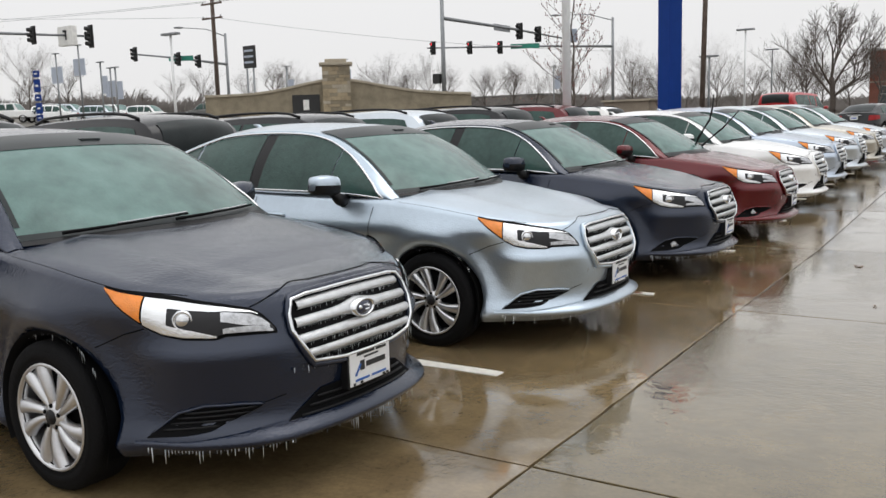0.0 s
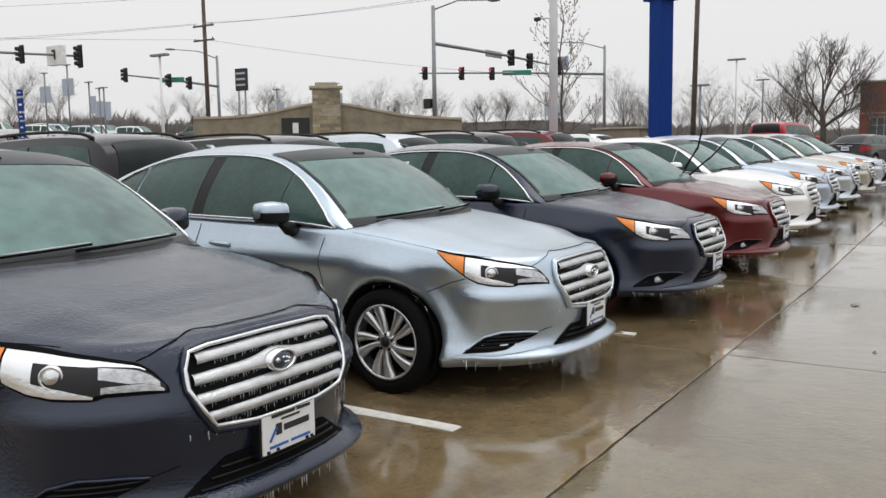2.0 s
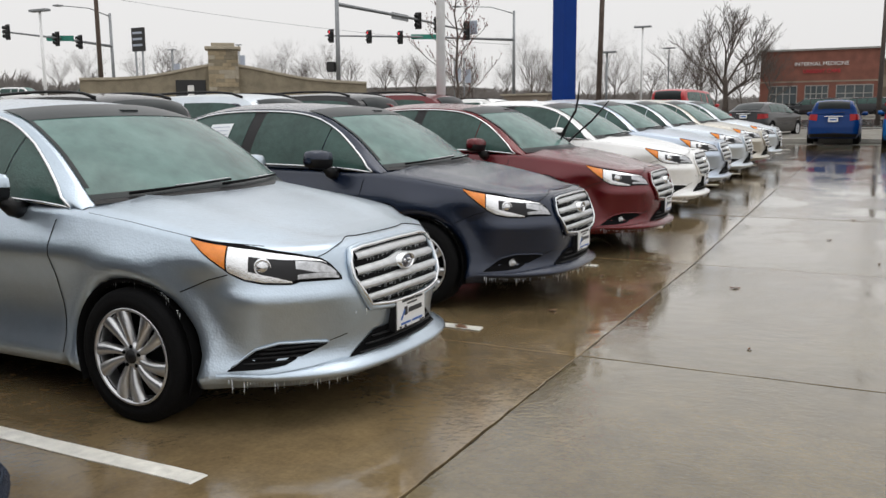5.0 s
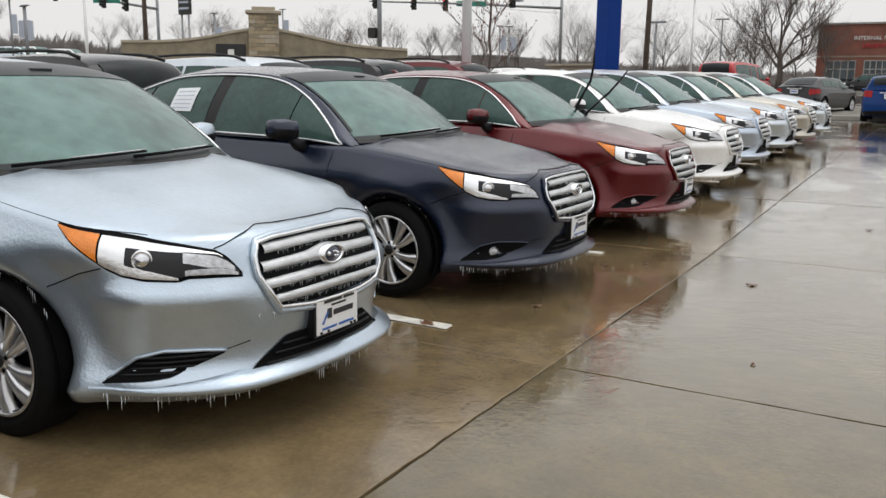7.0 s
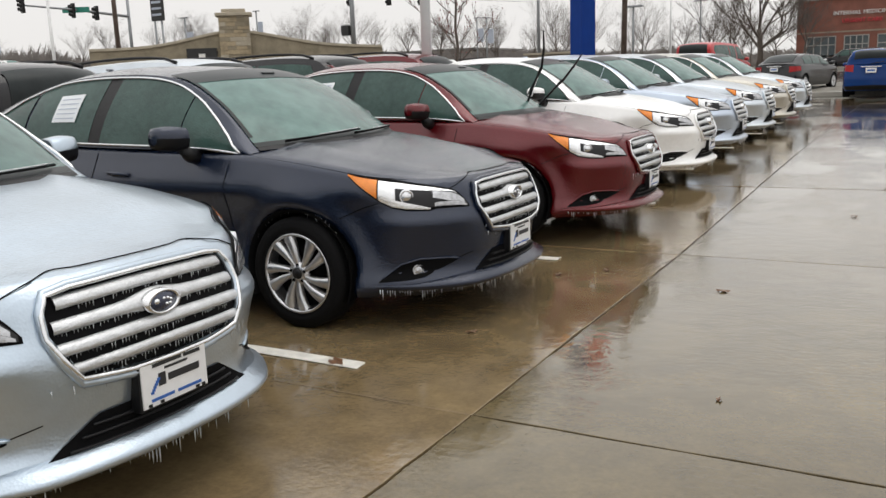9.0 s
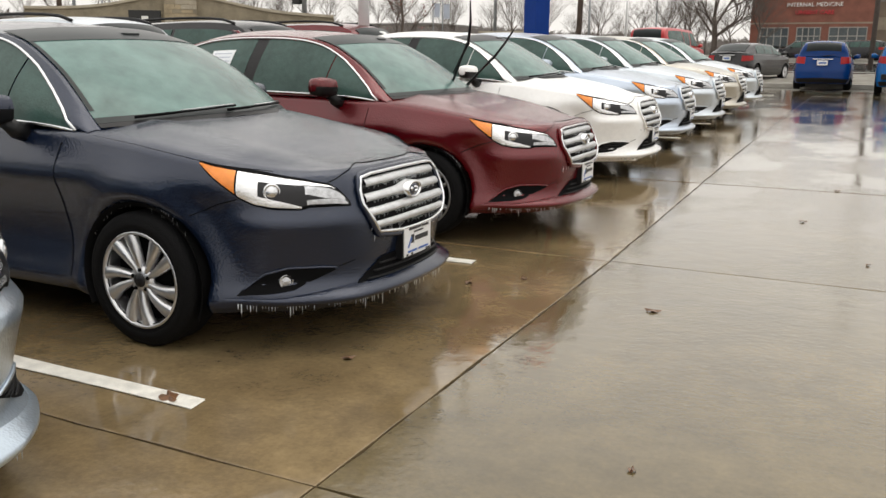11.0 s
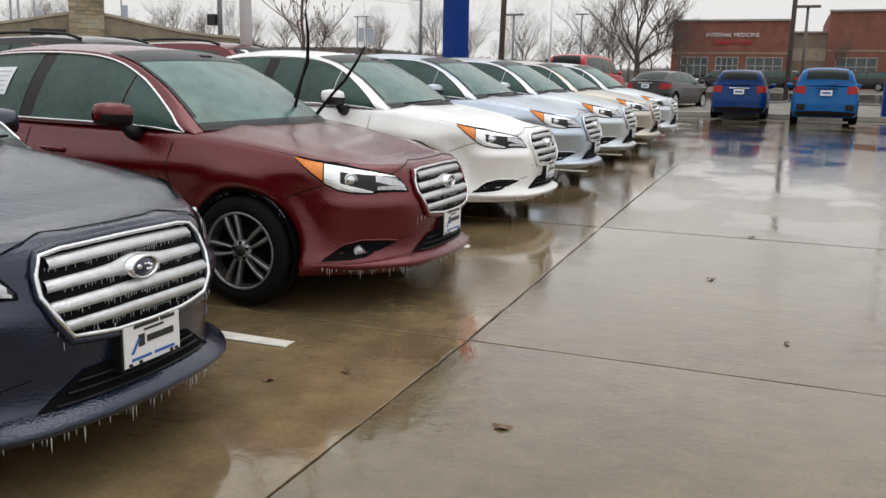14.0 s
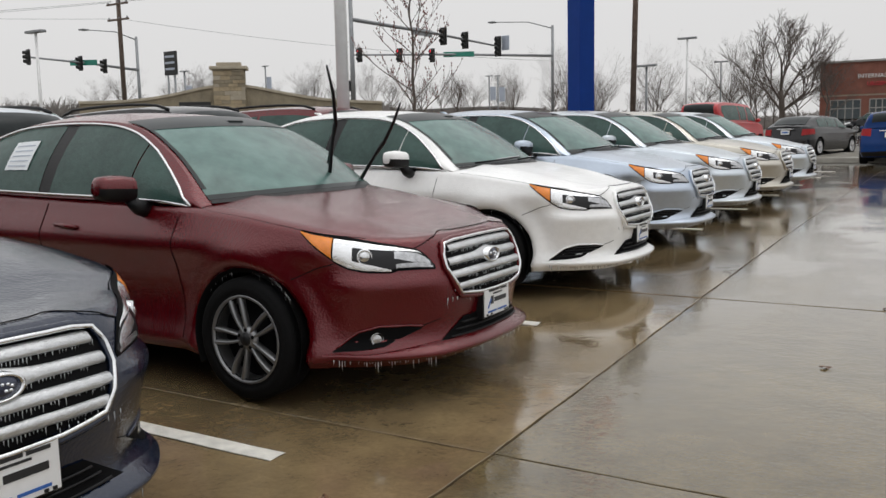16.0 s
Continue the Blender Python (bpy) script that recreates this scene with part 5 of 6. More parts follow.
for z, l2 in ((14.2, 1.9), (12.8, 1.9)):
    part("cross_arm", boxed(-65 - l2 * 0.75, 56.5, z - 0.08, -65 + l2 * 0.75, 56.65, z + 0.08), WOODPOLE, tube_pole)
    for k in (-1, 0.1, 1):
        v, f = lathe([(0.05, 0.08), (0.07, 0.16), (0.04, 0.26), (0.0, 0.27)], 8, "z")
        put("insulator", mesh_of("insulator", [(-65 + k * l2 * 0.65 + a, 56.57 + b, z + c) for a, b, c in v], f, STEEL), tube_pole)


def wire(a, b, sag, label="thin black overhead wire between poles"):
    pts = [Vector(a).lerp(Vector(b), i / 20) - Vector((0, 0, sag * 4 * (i / 20) * (1 - i / 20))) for i in range(21)]
    tagged(tube("overhead_wire", pts, 0.016, STEEL, None, 4), label, "cable", "overhead wires")


for dz, far_z, west in ((19.6, 19.0, 21.5), (17.2, 16.4, 18.0), (14.5, 14.2, 13.8), (14.4, 14.6, 13.4)):
    wire((-65, 56.6, dz), (-15.2, 53.5, far_z), 0.8)
    wire((-65.8, 56.6, dz), (-130, 20, west), 1.0)
wire((-65, 56.6, 12.9), (-32.8, 84, 8.8), 0.6)
wire((-65.5, 56.6, 12.9), (-130, 15, 17.0), 0.8)
wire((-15.2, 53.5, 14.8), (60, 50, 15.5), 0.6)

# blue pylon
pylon = tagged(new("sign_pylon"), "tall blue dealership pylon with silver edge", "sign")
pylon.matrix_basis = pose(-12.2, 37.2, lie(37), 0, 0, -28)
part("pylon_leg", boxed(-0.40, -0.40, -0.05, 0.40, 0.40, 8.1, bevel=0.015), BLUESIGN, pylon)
part("sign_box", boxed(-0.75, -0.50, 8.1, 0.75, 0.75, 12.0, bevel=0.03), BLUESIGN, pylon)
part("sign_panel", boxed(0.755, -0.49, 8.15, 0.79, 0.74, 11.9, bevel=0.01), REDSIGN, pylon, "red sign panel on one face")
part("junction_box", boxed(0.25, -0.43, 1.2, 0.31, -0.40, 1.32, bevel=0.005), SILVERSIGN, pylon)

# dark sign on two posts, route markers
board = tagged(new("roadside_sign"), "dark business sign board on two posts", "sign")
part("sign_board", boxed(-77.8, 73, 9.3, -75.9, 73.3, 12.0, bevel=0.03), SIGNAL, board)
for x in (-77.4, -76.3):
    tube("post", [(x, 73.15, lie(73)), (x, 73.15, 9.4)], 0.12, STEEL, board, 6)
for z in (11.4, 10.7, 10.0):
    part("sign_row", boxed(-77.6, 72.97, z - 0.12, -76.1, 73.0, z + 0.12), SILVERSIGN, board)
route = tagged(new("route_marker"), "blue highway route markers on one post", "sign")
tube("post", [(-36.7, 19.5, lie(18)), (-36.7, 19.5, 4.6)], 0.05, STEEL, route, 6)
for i, (z, h, m2) in enumerate(((4.5, 0.3, BLUESIGN), (3.95, 0.6, BLUESIGN), (3.4, 0.3, BLUESIGN), (2.9, 0.5, BLUESIGN), (2.45, 0.28, BLUESIGN))):
    plate_ob = part("marker_plate", boxed(-36.95, 19.42, z - h / 2, -36.45, 19.45, z + h / 2, bevel=0.01), m2, route)
    part("marker_bar", boxed(-36.80, 19.40, z - h * 0.08, -36.60, 19.42, z + h * 0.08), LETTER, plate_ob)
for x, y, z, n in ((-62.5, 37.5, 6.4, 2), (-59.5, 37.5, 7.0, 2), (-55.5, 36.5, 5.6, 1), (-53.8, 36.5, 5.2, 1), (-60.5, 41.0, 5.4, 2), (-46.5, 47.0, 5.6, 1), (-38.0, 78.0, 6.8, 1), (-35.0, 74.0, 6.6, 1), (-56.0, 66.0, 7.2, 1)):
    banner = tagged(new("banner_pole"), "slender light pole hung with pale banners", "lamp post", "banner poles")
    z += lie(y, x) - lie(y)
    tube("post", [(x, y, lie(y, x)), (x, y, z)], 0.07, STEEL, banner, 6)
    part("lamp_head", boxed(x - 0.35, y - 0.12, z, x + 0.35, y + 0.12, z + 0.08, bevel=0.02), STEEL, banner)
    for k in range(n):
        part("banner", boxed(x + 0.12 - 0.85 * k, y - 0.02, z - 2.3, x + 0.72 - 0.85 * k, y + 0.02, z - 1.0), SILVERSIGN, banner)


def pickup(colour):
    """A crew-cab pickup: cab with glass, open bed, wheels."""
    car = new("pickup_truck")
    bm = bmesh.new()
    box(bm, -5.7, -0.95, 0.55, -3.6, 0.95, 1.25, bevel=0.06)
    box(bm, -3.62, -0.97, 0.5, -0.05, 0.97, 1.18, bevel=0.10)
    part("body", bm, colour, car)
    vs = [(-3.6, -0.93, 1.15), (-1.35, -0.93, 1.15), (-1.85, -0.78, 1.86), (-3.45, -0.78, 1.86)]
    vs += flip(vs)
    put("cab", mesh_of("cab", vs, [(0, 1, 2, 3), (7, 6, 5, 4), (1, 5, 6, 2), (3, 2, 6, 7), (0, 3, 7, 4)], colour, False), car)
    for g in (-1, 1):
        for x0, x1 in ((-3.3, -2.55), (-2.45, -1.75)):
            q = [(x0, 0.925, 1.2), (x1 + 0.1, 0.925, 1.2), (x1 - 0.12, 0.80, 1.76), (x0, 0.80, 1.76)]
            put("side_window", mesh_of("side_window", [(x, g * (y + 0.012), z) for x, y, z in q], [(0, 1, 2, 3)], SIDEGLASS, False), car)
        for x in (-0.95, -4.6):
            wheel(car, x, g * 0.86, 0.39, 0.39, 0.26, ALLOY, g, 6)
    put("windscreen", mesh_of("windscreen", [(-1.36, -0.82, 1.2), (-1.36, 0.82, 1.2), (-1.80, 0.70, 1.82), (-1.80, -0.70, 1.82)], [(0, 1, 2, 3)], GLASS, False), car)
    part("grille", boxed(-0.06, -0.55, 0.75, -0.02, 0.55, 1.05, bevel=0.02), BLACK, car)
    for g in (-1, 1):
        part("headlamp", boxed(-0.10, g * 0.75 - 0.15, 0.82, -0.03, g * 0.75 + 0.15, 1.05, bevel=0.02), LAMP, car)
    return car


place(pickup(WHITE), -77.0, 44.5, 35, "white crew-cab pickup standing at the street", "truck", "cars in the far rows")

# ---------- stone entrance wall ----------
wall = tagged(new("entrance_wall"), "buff limestone entrance wall with central pillar and coping", "wall")
U = Vector((math.cos(radians(40)), math.sin(radians(40)), 0))
N = Vector((U.y, -U.x, 0))
C0 = Vector((-37.6, 42.4, 0.6))
wm = Matrix(((U.x, -N.x, 0, C0.x), (U.y, -N.y, 0, C0.y), (0, 0, 1, C0.z), (0, 0, 0, 1)))
wall.matrix_basis = wm


def wall_top(u):
    """The coping swells towards the pillar on both sides."""
    return 3.35 + 0.95 * math.exp(-((u / 3.8) ** 2)) - 0.25 * max(0, u - 4) / 6


bm = bmesh.new()
us = np.linspace(-9.0, 9.5, 60)
for a, b in zip(us, us[1:]):
    vs = [bm.verts.new(p) for p in ((a, 0, -1), (b, 0, -1), (b, 0, wall_top(b)), (a, 0, wall_top(a)), (a, 0.5, -1), (b, 0.5, -1), (b, 0.5, wall_top(b)), (a, 0.5, wall_top(a)))]
    for f in ((0, 1, 2, 3), (7, 6, 5, 4), (3, 2, 6, 7)):
        bm.faces.new([vs[i] for i in f])
bmesh.ops.remove_doubles(bm, verts=bm.verts, dist=0.001)
part("wall_core", bm, STONE2, wall)
pts = [(u, 0.25, wall_top(u) + 0.06) for u in us]
vs, fs = [], []
for x, y, z in pts:
    vs += [(x, y - 0.36, z - 0.09), (x, y - 0.36, z + 0.07), (x, y + 0.36, z + 0.07), (x, y + 0.36, z - 0.09)]
for i in range(len(pts) - 1):
    for k in range(4):
        a, b = i * 4 + k, i * 4 + (k + 1) % 4
        fs.append((a, b, b + 4, a + 4))
put("coping", mesh_of("coping", vs, fs, CAP, False), wall)
part("pillar_core", boxed(-0.95, -0.35, -1, 0.95, 0.85, 5.3), STONE2, wall)
part("pillar_cap", boxed(-1.15, -0.55, 5.3, 1.15, 1.05, 5.5, bevel=0.04), CAP, wall)
part("pillar_crown", boxed(-0.75, -0.2, 5.5, 0.75, 0.7, 5.75, bevel=0.04), CAP, wall)
rs = random.Random(12)
z = 0.4
while z < 5.2:
    h = rs.uniform(0.16, 0.30)
    x = -0.97
    while x < 0.9:
        w2 = min(rs.uniform(0.35, 0.8), 0.97 - x)
        ob = part("stone", boxed(x + 0.01, -0.38 - rs.uniform(0, 0.05), z + 0.01, x + w2 - 0.01, -0.30, min(5.28, z + h) - 0.01), rs.choice((STONE, STONE, STONE2, CAP)), wall)
        x += w2
    z += h
plaque = part("plaque", boxed(-3.1, -0.10, 1.7, -1.2, 0.02, 3.35, bevel=0.02), SIGNAL, wall, "dark metal plaque on the stone wall")
part("plaque_mark", boxed(-2.35, -0.13, 2.3, -1.95, -0.10, 3.0), LETTER, plaque)


# ---------- buildings ----------
clinic = tagged(new("clinic_building"), "low red-brick medical building with parapet", "building")
zb = lie(96)
part("left_block", boxed(-10.4, 96, zb - 0.3, 1.05, 116, zb + 6.5), BRICK, clinic)
part("middle_block", boxed(1.05, 98, zb - 0.3, 4.5, 116, zb + 5.4), TANSTONE, clinic)
part("right_block", boxed(4.5, 95, zb - 0.3, 20.5, 116, zb + 7.25), BRICK, clinic)
part("end_block", boxed(20.5, 98, zb - 0.3, 42, 116, zb + 5.2), TANSTONE, clinic)
for x0, x1, y, z in ((-10.6, 1.05, 95.9, 6.5), (1.05, 4.4, 97.9, 5.4), (4.4, 20.6, 94.9, 7.25), (20.6, 42, 97.9, 5.2)):
    part("parapet_cap", boxed(x0, y - 0.1, zb + z, x1, y + 0.5, zb + z + 0.18), FRAME, clinic)
for x0, x1, y, z in ((-10.4, 1.05, 96, 3.25), (4.5, 20.5, 95, 3.5), (-10.4, 1.05, 96, 0.9)):
    part("stone_band", boxed(x0, y - 0.04, zb + z, x1, y, zb + z + 0.16), TANSTONE, clinic)
part("white_band", boxed(1.05, 97.94, zb + 2.7, 4.5, 98, zb + 3.9), CAP, clinic)


def clinic_window(x0, x1, y, z0, z1, n):
    win = part("window", boxed(x0, y - 0.02, zb + z0, x1, y + 0.02, zb + z1), WINDOW, clinic)
    bm = bmesh.new()
    for k in range(n + 1):
        x = x0 + (x1 - x0) * k / n
        box(bm, x - 0.05, y - 0.07, zb + z0, x + 0.05, y - 0.02, zb + z1)
    for z in (z0, z0 + (z1 - z0) * 0.68, z1):
        box(bm, x0 - 0.05, y - 0.08, zb + z - 0.05, x1 + 0.05, y - 0.02, zb + z + 0.05)
    part("window_frame", bm, FRAME, win)


for x0, x1 in ((-9.4, -6.7), (-5.9, -3.7), (-2.9, 0.5)):
    clinic_window(x0, x1, 95.98, 0.3, 2.9, 4)
clinic_window(5.4, 9.0, 94.98, 0.2, 2.9, 4)
clinic_window(12.6, 16.2, 94.98, 0.2, 2.9, 4)
clinic_window(22, 27, 97.98, 0.2, 2.9, 6)
word(clinic, "INTERNAL MEDICINE", 0.55, (-7.05, 95.9, zb + 4.95), LETTER, depth=0.05, turn=0)
word(clinic, "URGENT CARE", 0.54, (-6.2, 95.9, zb + 4.2), REDLETTER, depth=0.05, turn=0)
part("logo_square", boxed(14.9, 94.85, zb + 5.0, 16.5, 94.97, zb + 6.5, bevel=0.03), BLUESIGN, clinic)
bm = bmesh.new()
box(bm, 15.55, 94.80, zb + 5.1, 15.85, 94.85, zb + 6.4)
box(bm, 15.0, 94.79, zb + 5.6, 16.4, 94.84, zb + 5.9)
part("logo_cross", bm, LETTER, clinic)
bm = bmesh.new()
box(bm, 13.2, 94.88, zb + 3.85, 17.3, 94.96, zb + 4.4)
box(bm, 14.1, 94.88, zb + 3.05 + 0.5, 16.4, 94.96, zb + 3.75)
part("name_bars", bm, LETTER, clinic)

shop = tagged(new("store_building"), "long low far store with red trim", "building")
shop.matrix_basis = pose(0, 0, 3.2)
part("store_wall", boxed(-104, 168, -1, -84, 190, 4.4), TANSTONE, shop)
part("store_roof", boxed(-105, 167, 4.4, -83, 191, 4.8), ROOFING, shop)
part("store_fascia", boxed(-103.5, 167.7, 3.0, -84.5, 168, 4.3), CAP, shop)
for k in range(9):
    part("fascia_mark", boxed(-102 + k * 1.9, 167.5, 3.2, -100.6 + k * 1.9, 167.7, 4.0), REDLETTER, shop)
for k in range(5):
    part("store_window", boxed(-103 + k * 4, 167.9, 0.4, -100.4 + k * 4, 168.02, 2.6), WINDOW, shop)
bin_ = tagged(part("newspaper_box", boxed(4.4, 33.6, lie(33) + 0.1, 4.9, 34.1, lie(33) + 1.3, bevel=0.03), BLUESIGN, None), "blue metal box standing on the verge", "box")
trailer = tagged(new("site_trailer"), "tan office trailer beyond the pylon", "building")
part("trailer_wall", boxed(-27.5, 66, lie(66) + 0.3, -23.5, 69, lie(66) + 2.2, bevel=0.05), TANSTONE, trailer)
part("trailer_roof", boxed(-27.7, 65.8, lie(66) + 2.2, -23.3, 69.2, lie(66) + 2.35), CAP, trailer)
part("trailer_skirt", boxed(-27.3, 66.1, lie(66) - 0.1, -23.7, 68.9, lie(66) + 0.3), SIGNAL, trailer)


# ---------- bare trees ----------
def tree_data(height, seed, spread=0.55, levels=5, trunk=0.03, fork=0.28, sides=4, thin=0.0):
    rr = random.Random(seed)
    wood, twigs = [], []

    def grow(p, d, length, r, level):
        n = 4 if level < 2 else 3
        pts, rad = [p], [r]
        for i in range(n):
            bend = 0.10 + 0.05 * level
            d = (d + Vector((rr.uniform(-bend, bend), rr.uniform(-bend, bend), rr.uniform(-bend, bend) * 0.6 + 0.05))).normalized()
            p = p + d * length / n
            pts.append(p)
            rad.append(r * (1 - 0.45 * (i + 1) / n))
        (wood if level < 3 else twigs).append(tube_data(pts, rad, 6 if level == 0 else sides if level < 3 else 3, cap=False))
        if level >= levels:
            return
        k = rr.choice((2, 3, 3)) if level else rr.choice((4, 5))
        for i in range(k + (2 if level > 0 else 4)):
            if level > 2 and rr.random() < thin:
                continue
            q = 0.35 + 0.65 * (i + rr.random() * 0.7) / (k + 1)
            q = min(1, q)
            idx = min(n - 1, int(q * n))
            base = pts[idx].lerp(pts[idx + 1], q * n - idx) if q < 1 else pts[-1]
            a = rr.uniform(0, 2 * math.pi)
            side = Vector((math.cos(a), math.sin(a), 0))
            nd = (d * (1.1 - spread * rr.uniform(0.6, 1.2)) + side * spread * rr.uniform(0.6, 1.2) + Vector((0, 0, 0.18))).normalized()
            grow(base, nd, length * rr.uniform(0.55, 0.82), max(0.004, r * (0.30 + 0.20 * rr.random())), level + 1)

    grow(Vector((0, 0, -0.1)), Vector((0, 0, 1)), height * (0.34 + fork * 0.2), height * trunk, 0)
    return wood, twigs


def bare_tree(height, seed, label, spread=0.55, levels=5, trunk=0.022, fork=0.28, thin=0.0):
    wood, twigs = tree_data(height, seed, spread, levels, trunk, fork, thin=thin)
    top = max(v[2] for vs, _ in twigs for v in vs)
    k = height / top
    scale = lambda lot: [([Vector(v) * k for v in vs], fs) for vs, fs in lot]
    root = tagged(new("bare_tree"), label, "tree")
    joined("trunk", scale(wood), BARK, root)
    joined("crown", scale(twigs), BARK, root)
    return root


def leader_tree(height, seed, label):
    """A young tree: one straight leader, slender rising side limbs, few twigs and dark buds."""
    rr = random.Random(seed)
    root = tagged(new("bare_tree"), label, "tree")
    axis = [Vector((0.05 * math.sin(2.1 * k), 0.05 * math.sin(1.3 * k + 1), height * k / 12 - 0.05)) for k in range(13)]
    stem = [tube_data(axis, [0.055 * (1 - 0.9 * k / 12) for k in range(13)], 7)]
    twigs, dots = [], []

    def shoot(p, d, length, r, level):
        pts = [p]
        for _ in range(5):
            d = (d + Vector((rr.uniform(-.16, .16), rr.uniform(-.16, .16), rr.uniform(-.04, .20)))).normalized()
            pts.append(pts[-1] + d * length / 5)
        twigs.append(tube_data(pts, [r * (1 - 0.75 * k / 5) for k in range(6)], 4, cap=False))
        for q in pts[2:]:
            if rr.random() < 0.5:
                e = 0.020
                dots.append(([q + Vector(v) * e for v in ((1, 0, 0), (-1, 0, 0), (0, 1, 0), (0, -1, 0), (0, 0, 1.5), (0, 0, -1.5))], [(0, 2, 4), (2, 1, 4), (1, 3, 4), (3, 0, 4), (2, 0, 5), (1, 2, 5), (3, 1, 5), (0, 3, 5)]))
        if level < 2:
            for k in range(4 if level == 0 else 2):
                a = rr.uniform(0, 2 * math.pi)
                shoot(pts[1 + k % 4], (d + Vector((math.cos(a), math.sin(a), 0.25)) * 0.75).normalized(), length * rr.uniform(0.35, 0.55), r * 0.5, level + 1)
    for k in range(26):
        q = 0.26 + 0.70 * k / 25
        i = int(q * 12)
        a = 2.4 * k + rr.uniform(-.4, .4)
        shoot(axis[i].lerp(axis[i + 1], q * 12 - i), Vector((math.cos(a), math.sin(a), 0.75)).normalized(), height * (0.30 - 0.20 * q) * rr.uniform(0.8, 1.25), 0.020 * (1.15 - q), 0)
    joined("trunk", stem, BARK, root)
    joined("crown", twigs, BARK, root)
    tagged(joined("bud_cluster", dots, BUD, root), kind="stuff")
    return root


near_tree = leader_tree(6.1, 11, "slender bare tree with reddish buds")
near_tree.matrix_basis = pose(-9.3, 19.5, lie(19.5))
def domed_tree(height, seed, label):
    """An old spreading tree: a short stout trunk, limbs fanning out, and a rounded crown of fine twigs."""
    rr = random.Random(seed)
    root = tagged(new("bare_tree"), label, "tree")
    wood, twigs = [], []

    def limb(p, d, length, r, level):
        pts = [p]
        for _ in range(4):
            d = (d + Vector((rr.uniform(-.17, .17), rr.uniform(-.17, .17), rr.uniform(-.08, .20)))).normalized()
            pts.append(pts[-1] + d * length / 4)
        (wood if level < 3 else twigs).append(tube_data(pts, [r * (1 - 0.42 * k / 4) for k in range(5)], 6 if level < 2 else 3, cap=False))
        if level >= 6:
            return
        for k in range(3):
            a = rr.uniform(0, 2 * math.pi)
            side = Vector((math.cos(a), math.sin(a), rr.uniform(-.3, .5)))
            limb(pts[(4, 3, 2)[k]], (d + side * rr.uniform(0.45, 0.85)).normalized(), length * rr.uniform(0.60, 0.80), max(0.014, r * 0.60), level + 1)
    trunk = [Vector((0.1 * math.sin(k), 0, height * 0.075 * k - 0.1)) for k in range(5)]
    wood.append(tube_data(trunk, [height * 0.030, height * 0.023, height * 0.021, height * 0.020, height * 0.018], 8))
    for k in range(7):
        a = 2 * math.pi * k / 7 + rr.uniform(-.3, .3)
        up = (0.7, 1.3, 2.2)[k % 3]
        limb(trunk[2 + k % 3], Vector((math.cos(a), math.sin(a), up)).normalized(), height * rr.uniform(0.20, 0.25), height * 0.0105, 1)
    top = max(v[2] for vs, _ in twigs for v in vs)
    k = height / top
    joined("trunk", [([Vector(v) * k for v in vs], fs) for vs, fs in wood], BARK, root)
    joined("crown", [([Vector(v) * k for v in vs], fs) for vs, fs in twigs], BARK, root)
    return root


big = domed_tree(12.0, 5, "large spreading bare oak on the skyline")
big.matrix_basis = pose(-13.8, 94.8, lie(95))
kinds = [bare_tree(8.0, 21, "bare young street tree", 0.50, 5, 0.014, fork=0.7, thin=0.5), bare_tree(8.5, 33, "bare upright street tree", 0.55, 5, 0.015, fork=0.6, thin=0.5), bare_tree(6.5, 42, "small bare dark tree", 0.6, 5, 0.018, fork=0.5, thin=0.5)]
spots = [(-25.5, 68, 0, 1.0), (-19.5, 72, 1, 0.95), (-6.8, 71, 2, 0.9), (-29.5, 86, 1, 0.9), (-44, 92, 0, 0.9), (-52, 88, 2, 1.0), (-72, 78, 1, 0.8), (-79, 82, 0, 0.9), (-88, 75, 1, 0.9), (-66, 92, 2, 1.1), (-20, 120, 1, 1.0), (-8, 124, 0, 1.0), (-30, 128, 2, 1.3), (8, 125, 1, 1.1), (-60, 110, 1, 1.0), (-75, 110, 0, 1.2), (-98, 62, 1, 1.1), (-36, 100, 1, 0.8), (-16, 90, 2, 1.0), (14.5, 88, 2, 0.8), (-11, 88, 2, 0.9), (5.6, 91, 2, 0.8), (-48, 104, 0, 1.1), (-12.5, 66, 0, 0.95), (-22.5, 66, 1, 0.9), (-10, 100, 0, 0.9), (-17, 100, 2, 1.2), (-95, 55, 1, 1.3), (-70, 70, 2, 1.1), (-62, 80, 0, 1.0), (-41, 80, 1, 0.8)]
rs = random.Random(31)
for k in range(26):
    a, d = radians(-66 + 62 * k / 25 + rs.uniform(-1, 1)), rs.uniform(118, 165)
    spots.append((1.5 + d * math.sin(a), d * math.cos(a), rs.choice((1, 2, 2)), rs.uniform(0.8, 1.25)))
for i, (x, y, k, s) in enumerate(spots):
    m4 = pose(x, y, lie(y, x), 0, 0, 67 * i)
    if i < 3:
        kinds[k if i else 0].matrix_basis = m4
        if i == 2:
            kinds[2].matrix_basis = m4
    else:
        t2 = copy_thing(kinds[k], m4)
        t2.scale = (s, s, s)
    kinds[0]["group"] = kinds[1]["group"] = kinds[2]["group"] = "bare trees round the crossing"

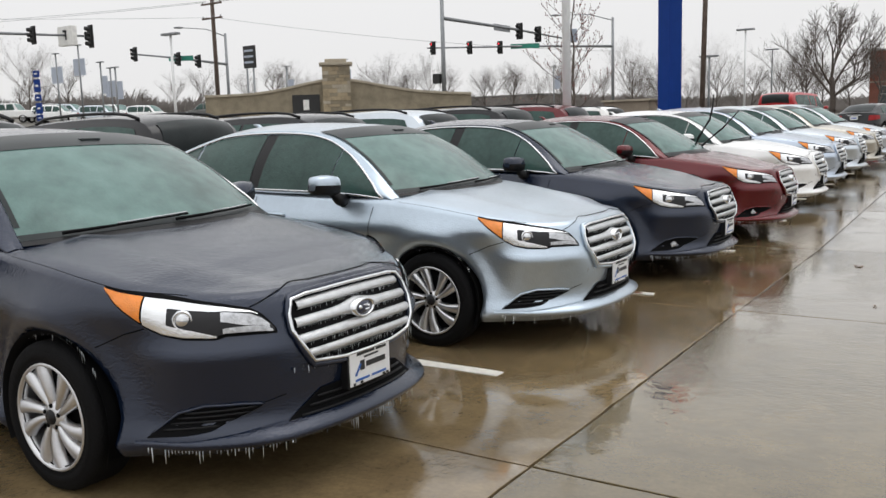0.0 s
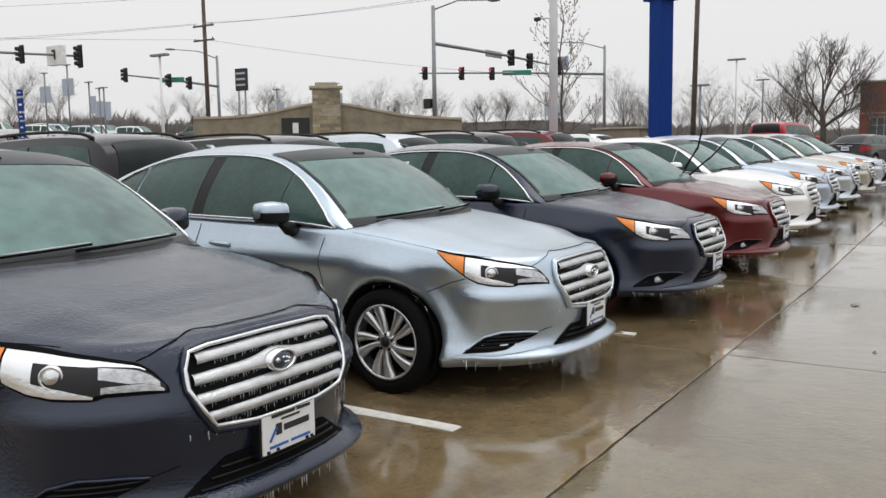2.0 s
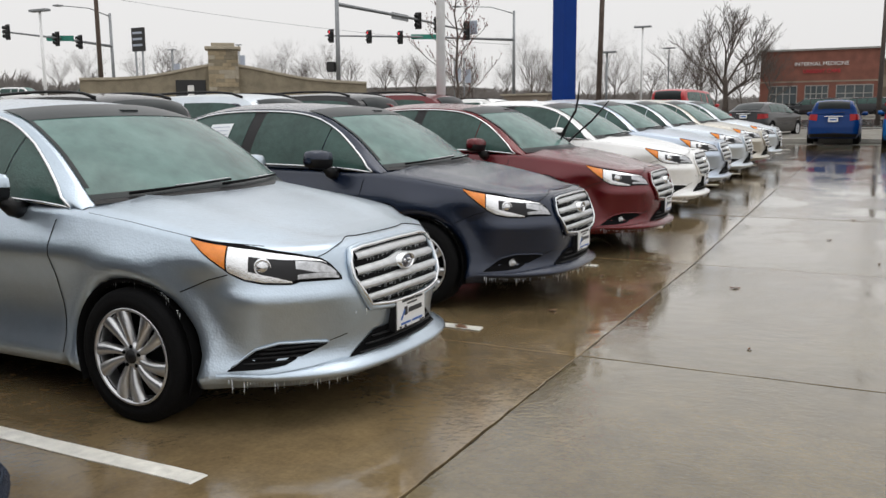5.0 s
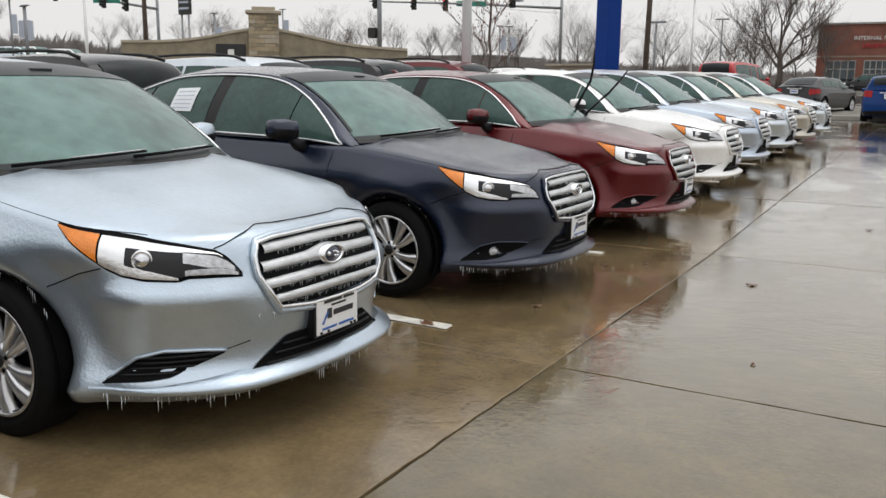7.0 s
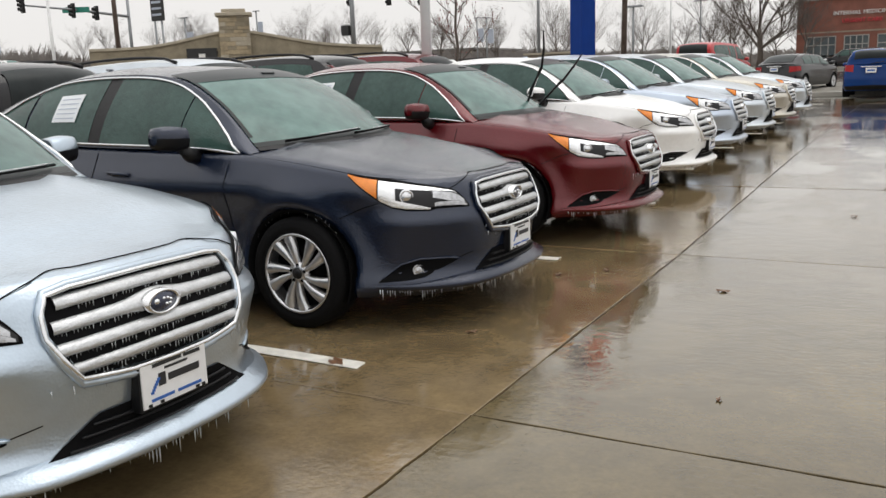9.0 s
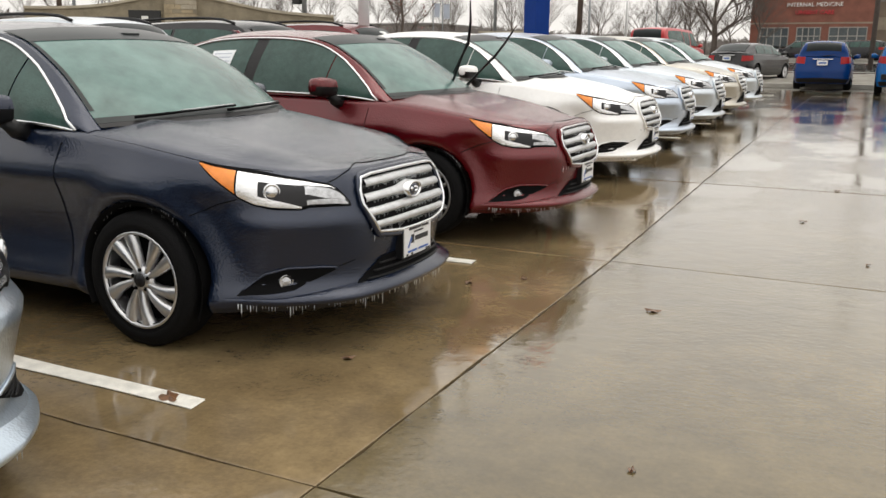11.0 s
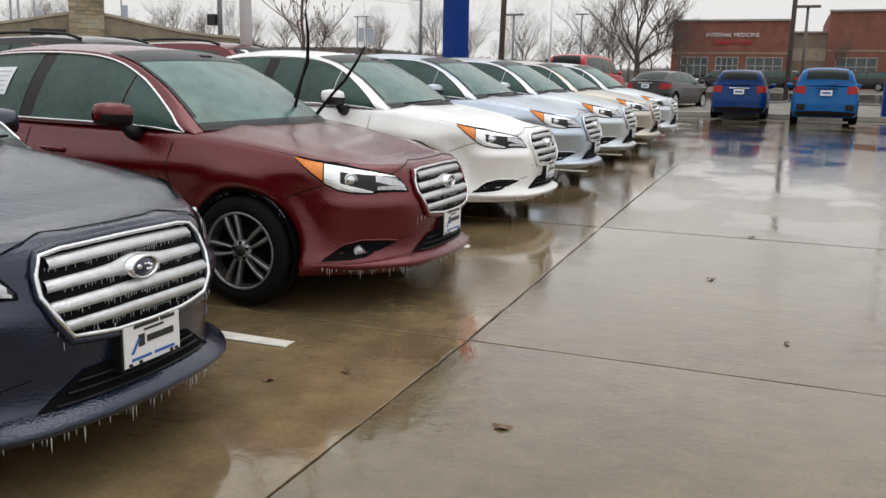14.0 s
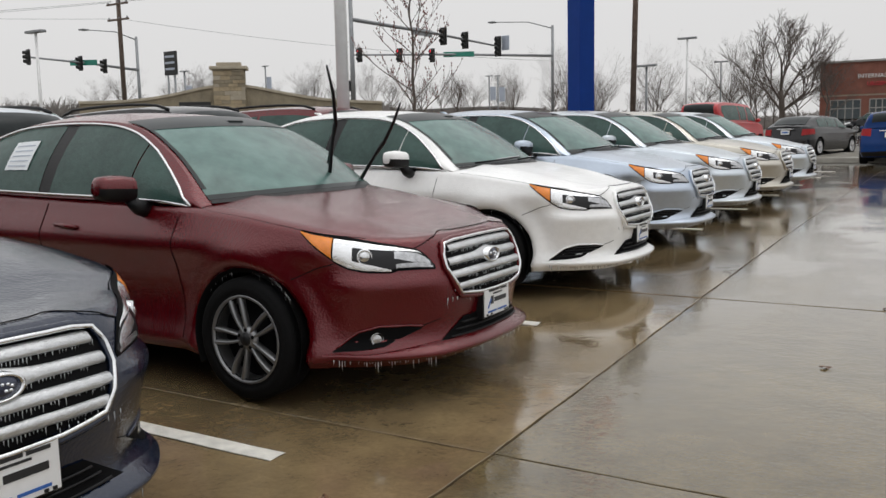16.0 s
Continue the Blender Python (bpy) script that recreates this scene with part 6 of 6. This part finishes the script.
# far woods: a thin tangle of stems and twigs along the skyline, haze painted into their pale grey
rr = random.Random(9)
vs, fs = [], []
for i in range(80000):
    a = radians(rr.uniform(-75, 25))
    d = rr.uniform(150, 240)
    h = (3.2 + 3.2 * noise.noise((a * 14, 0, 0)) + 2.5 * rr.random() + (3.0 if a < -0.87 else 0)) * 0.75 * d / 200
    x, y = 1.5 + d * math.sin(a), d * math.cos(a)
    z = lie(y, x)
    top = z + max(1.2, h) * rr.uniform(0.2, 1)
    lean, w = rr.uniform(-2.6, 2.6), rr.uniform(0.05, 0.22)
    o = len(vs)
    vs += [(x - w, y, z + (top - z) * rr.uniform(0, 0.6)), (x + w, y, z + (top - z) * rr.uniform(0, 0.5)), (x + lean, y, top)]
    fs.append((o, o + 1, o + 2))
tagged(put("far_woods", mesh_of("far_woods", vs, fs, TWIG, False)), "band of leafless woods on the skyline, haze painted into its colour", "woods", kind="stuff")

# ---------- slabs of the lot, last ----------
for x0, x1, material in columns:
    for y0, y1 in zip(joints, joints[1:]):
        if y1 > 33.3:
            continue
        g, e = 0.005, 0.003
        j = rnd.uniform(-0.002, 0.002)
        near = -6 < x0 < 1 and y1 < 14
        n = 26 if near else 1
        corners = [(x0 + g, y0 + g), (x1 - g, y0 + g), (x1 - g, y1 - g), (x0 + g, y1 - g)]
        rim = []
        for a in range(4):
            (ax, ay), (bx, by) = corners[a], corners[(a + 1) % 4]
            for k in range(n):
                t = k / n
                w = rnd.uniform(-0.002, 0.007) if near else 0.0
                nx_, ny_ = (by - ay), -(bx - ax)
                nl = math.hypot(nx_, ny_)
                rim.append((ax + (bx - ax) * t - nx_ / nl * w, ay + (by - ay) * t - ny_ / nl * w))
        cx, cy = (x0 + x1) / 2, (y0 + y1) / 2
        inner = [(x + (e if x < cx else -e) * (1 if abs(x - cx) > (x1 - x0) / 2 - 0.05 else 0), y + (e if y < cy else -e) * (1 if abs(y - cy) > (y1 - y0) / 2 - 0.05 else 0)) for x, y in rim]
        m = len(rim)
        vs = [(x, y, lie(y) - 0.055) for x, y in rim] + [(x, y, lie(y) - 0.004 + j) for x, y in rim] + [(x, y, lie(y) + j - 0.002) for x, y in inner]
        fs = [tuple(range(2 * m, 3 * m))] + [(a, (a + 1) % m, m + (a + 1) % m, m + a) for a in range(m)] + [(m + a, m + (a + 1) % m, 2 * m + (a + 1) % m, 2 * m + a) for a in range(m)]
        put("slab", mesh_of("slab", vs, fs, material, False), pavement)

# dirt lying in the joints
pieces = []
for y in joints:
    if y < 33:
        pieces.append(([(-28, y - 0.03, lie(y) - 0.02), (20, y - 0.03, lie(y) - 0.02), (20, y + 0.03, lie(y) - 0.02), (-28, y + 0.03, lie(y) - 0.02)], [(0, 1, 2, 3)]))
for x0, x1, material in columns:
    for y0, y1 in zip(joints, joints[1:]):
        if y1 < 33.3:
            pieces.append(([(x0 - 0.03, y0, lie(y0) - 0.018), (x0 + 0.03, y0, lie(y0) - 0.018), (x0 + 0.03, y1, lie(y1) - 0.018), (x0 - 0.03, y1, lie(y1) - 0.018)], [(0, 1, 2, 3)]))
tagged(joined("joint_dirt", pieces, FILLER, pavement, smooth=False), kind="stuff")
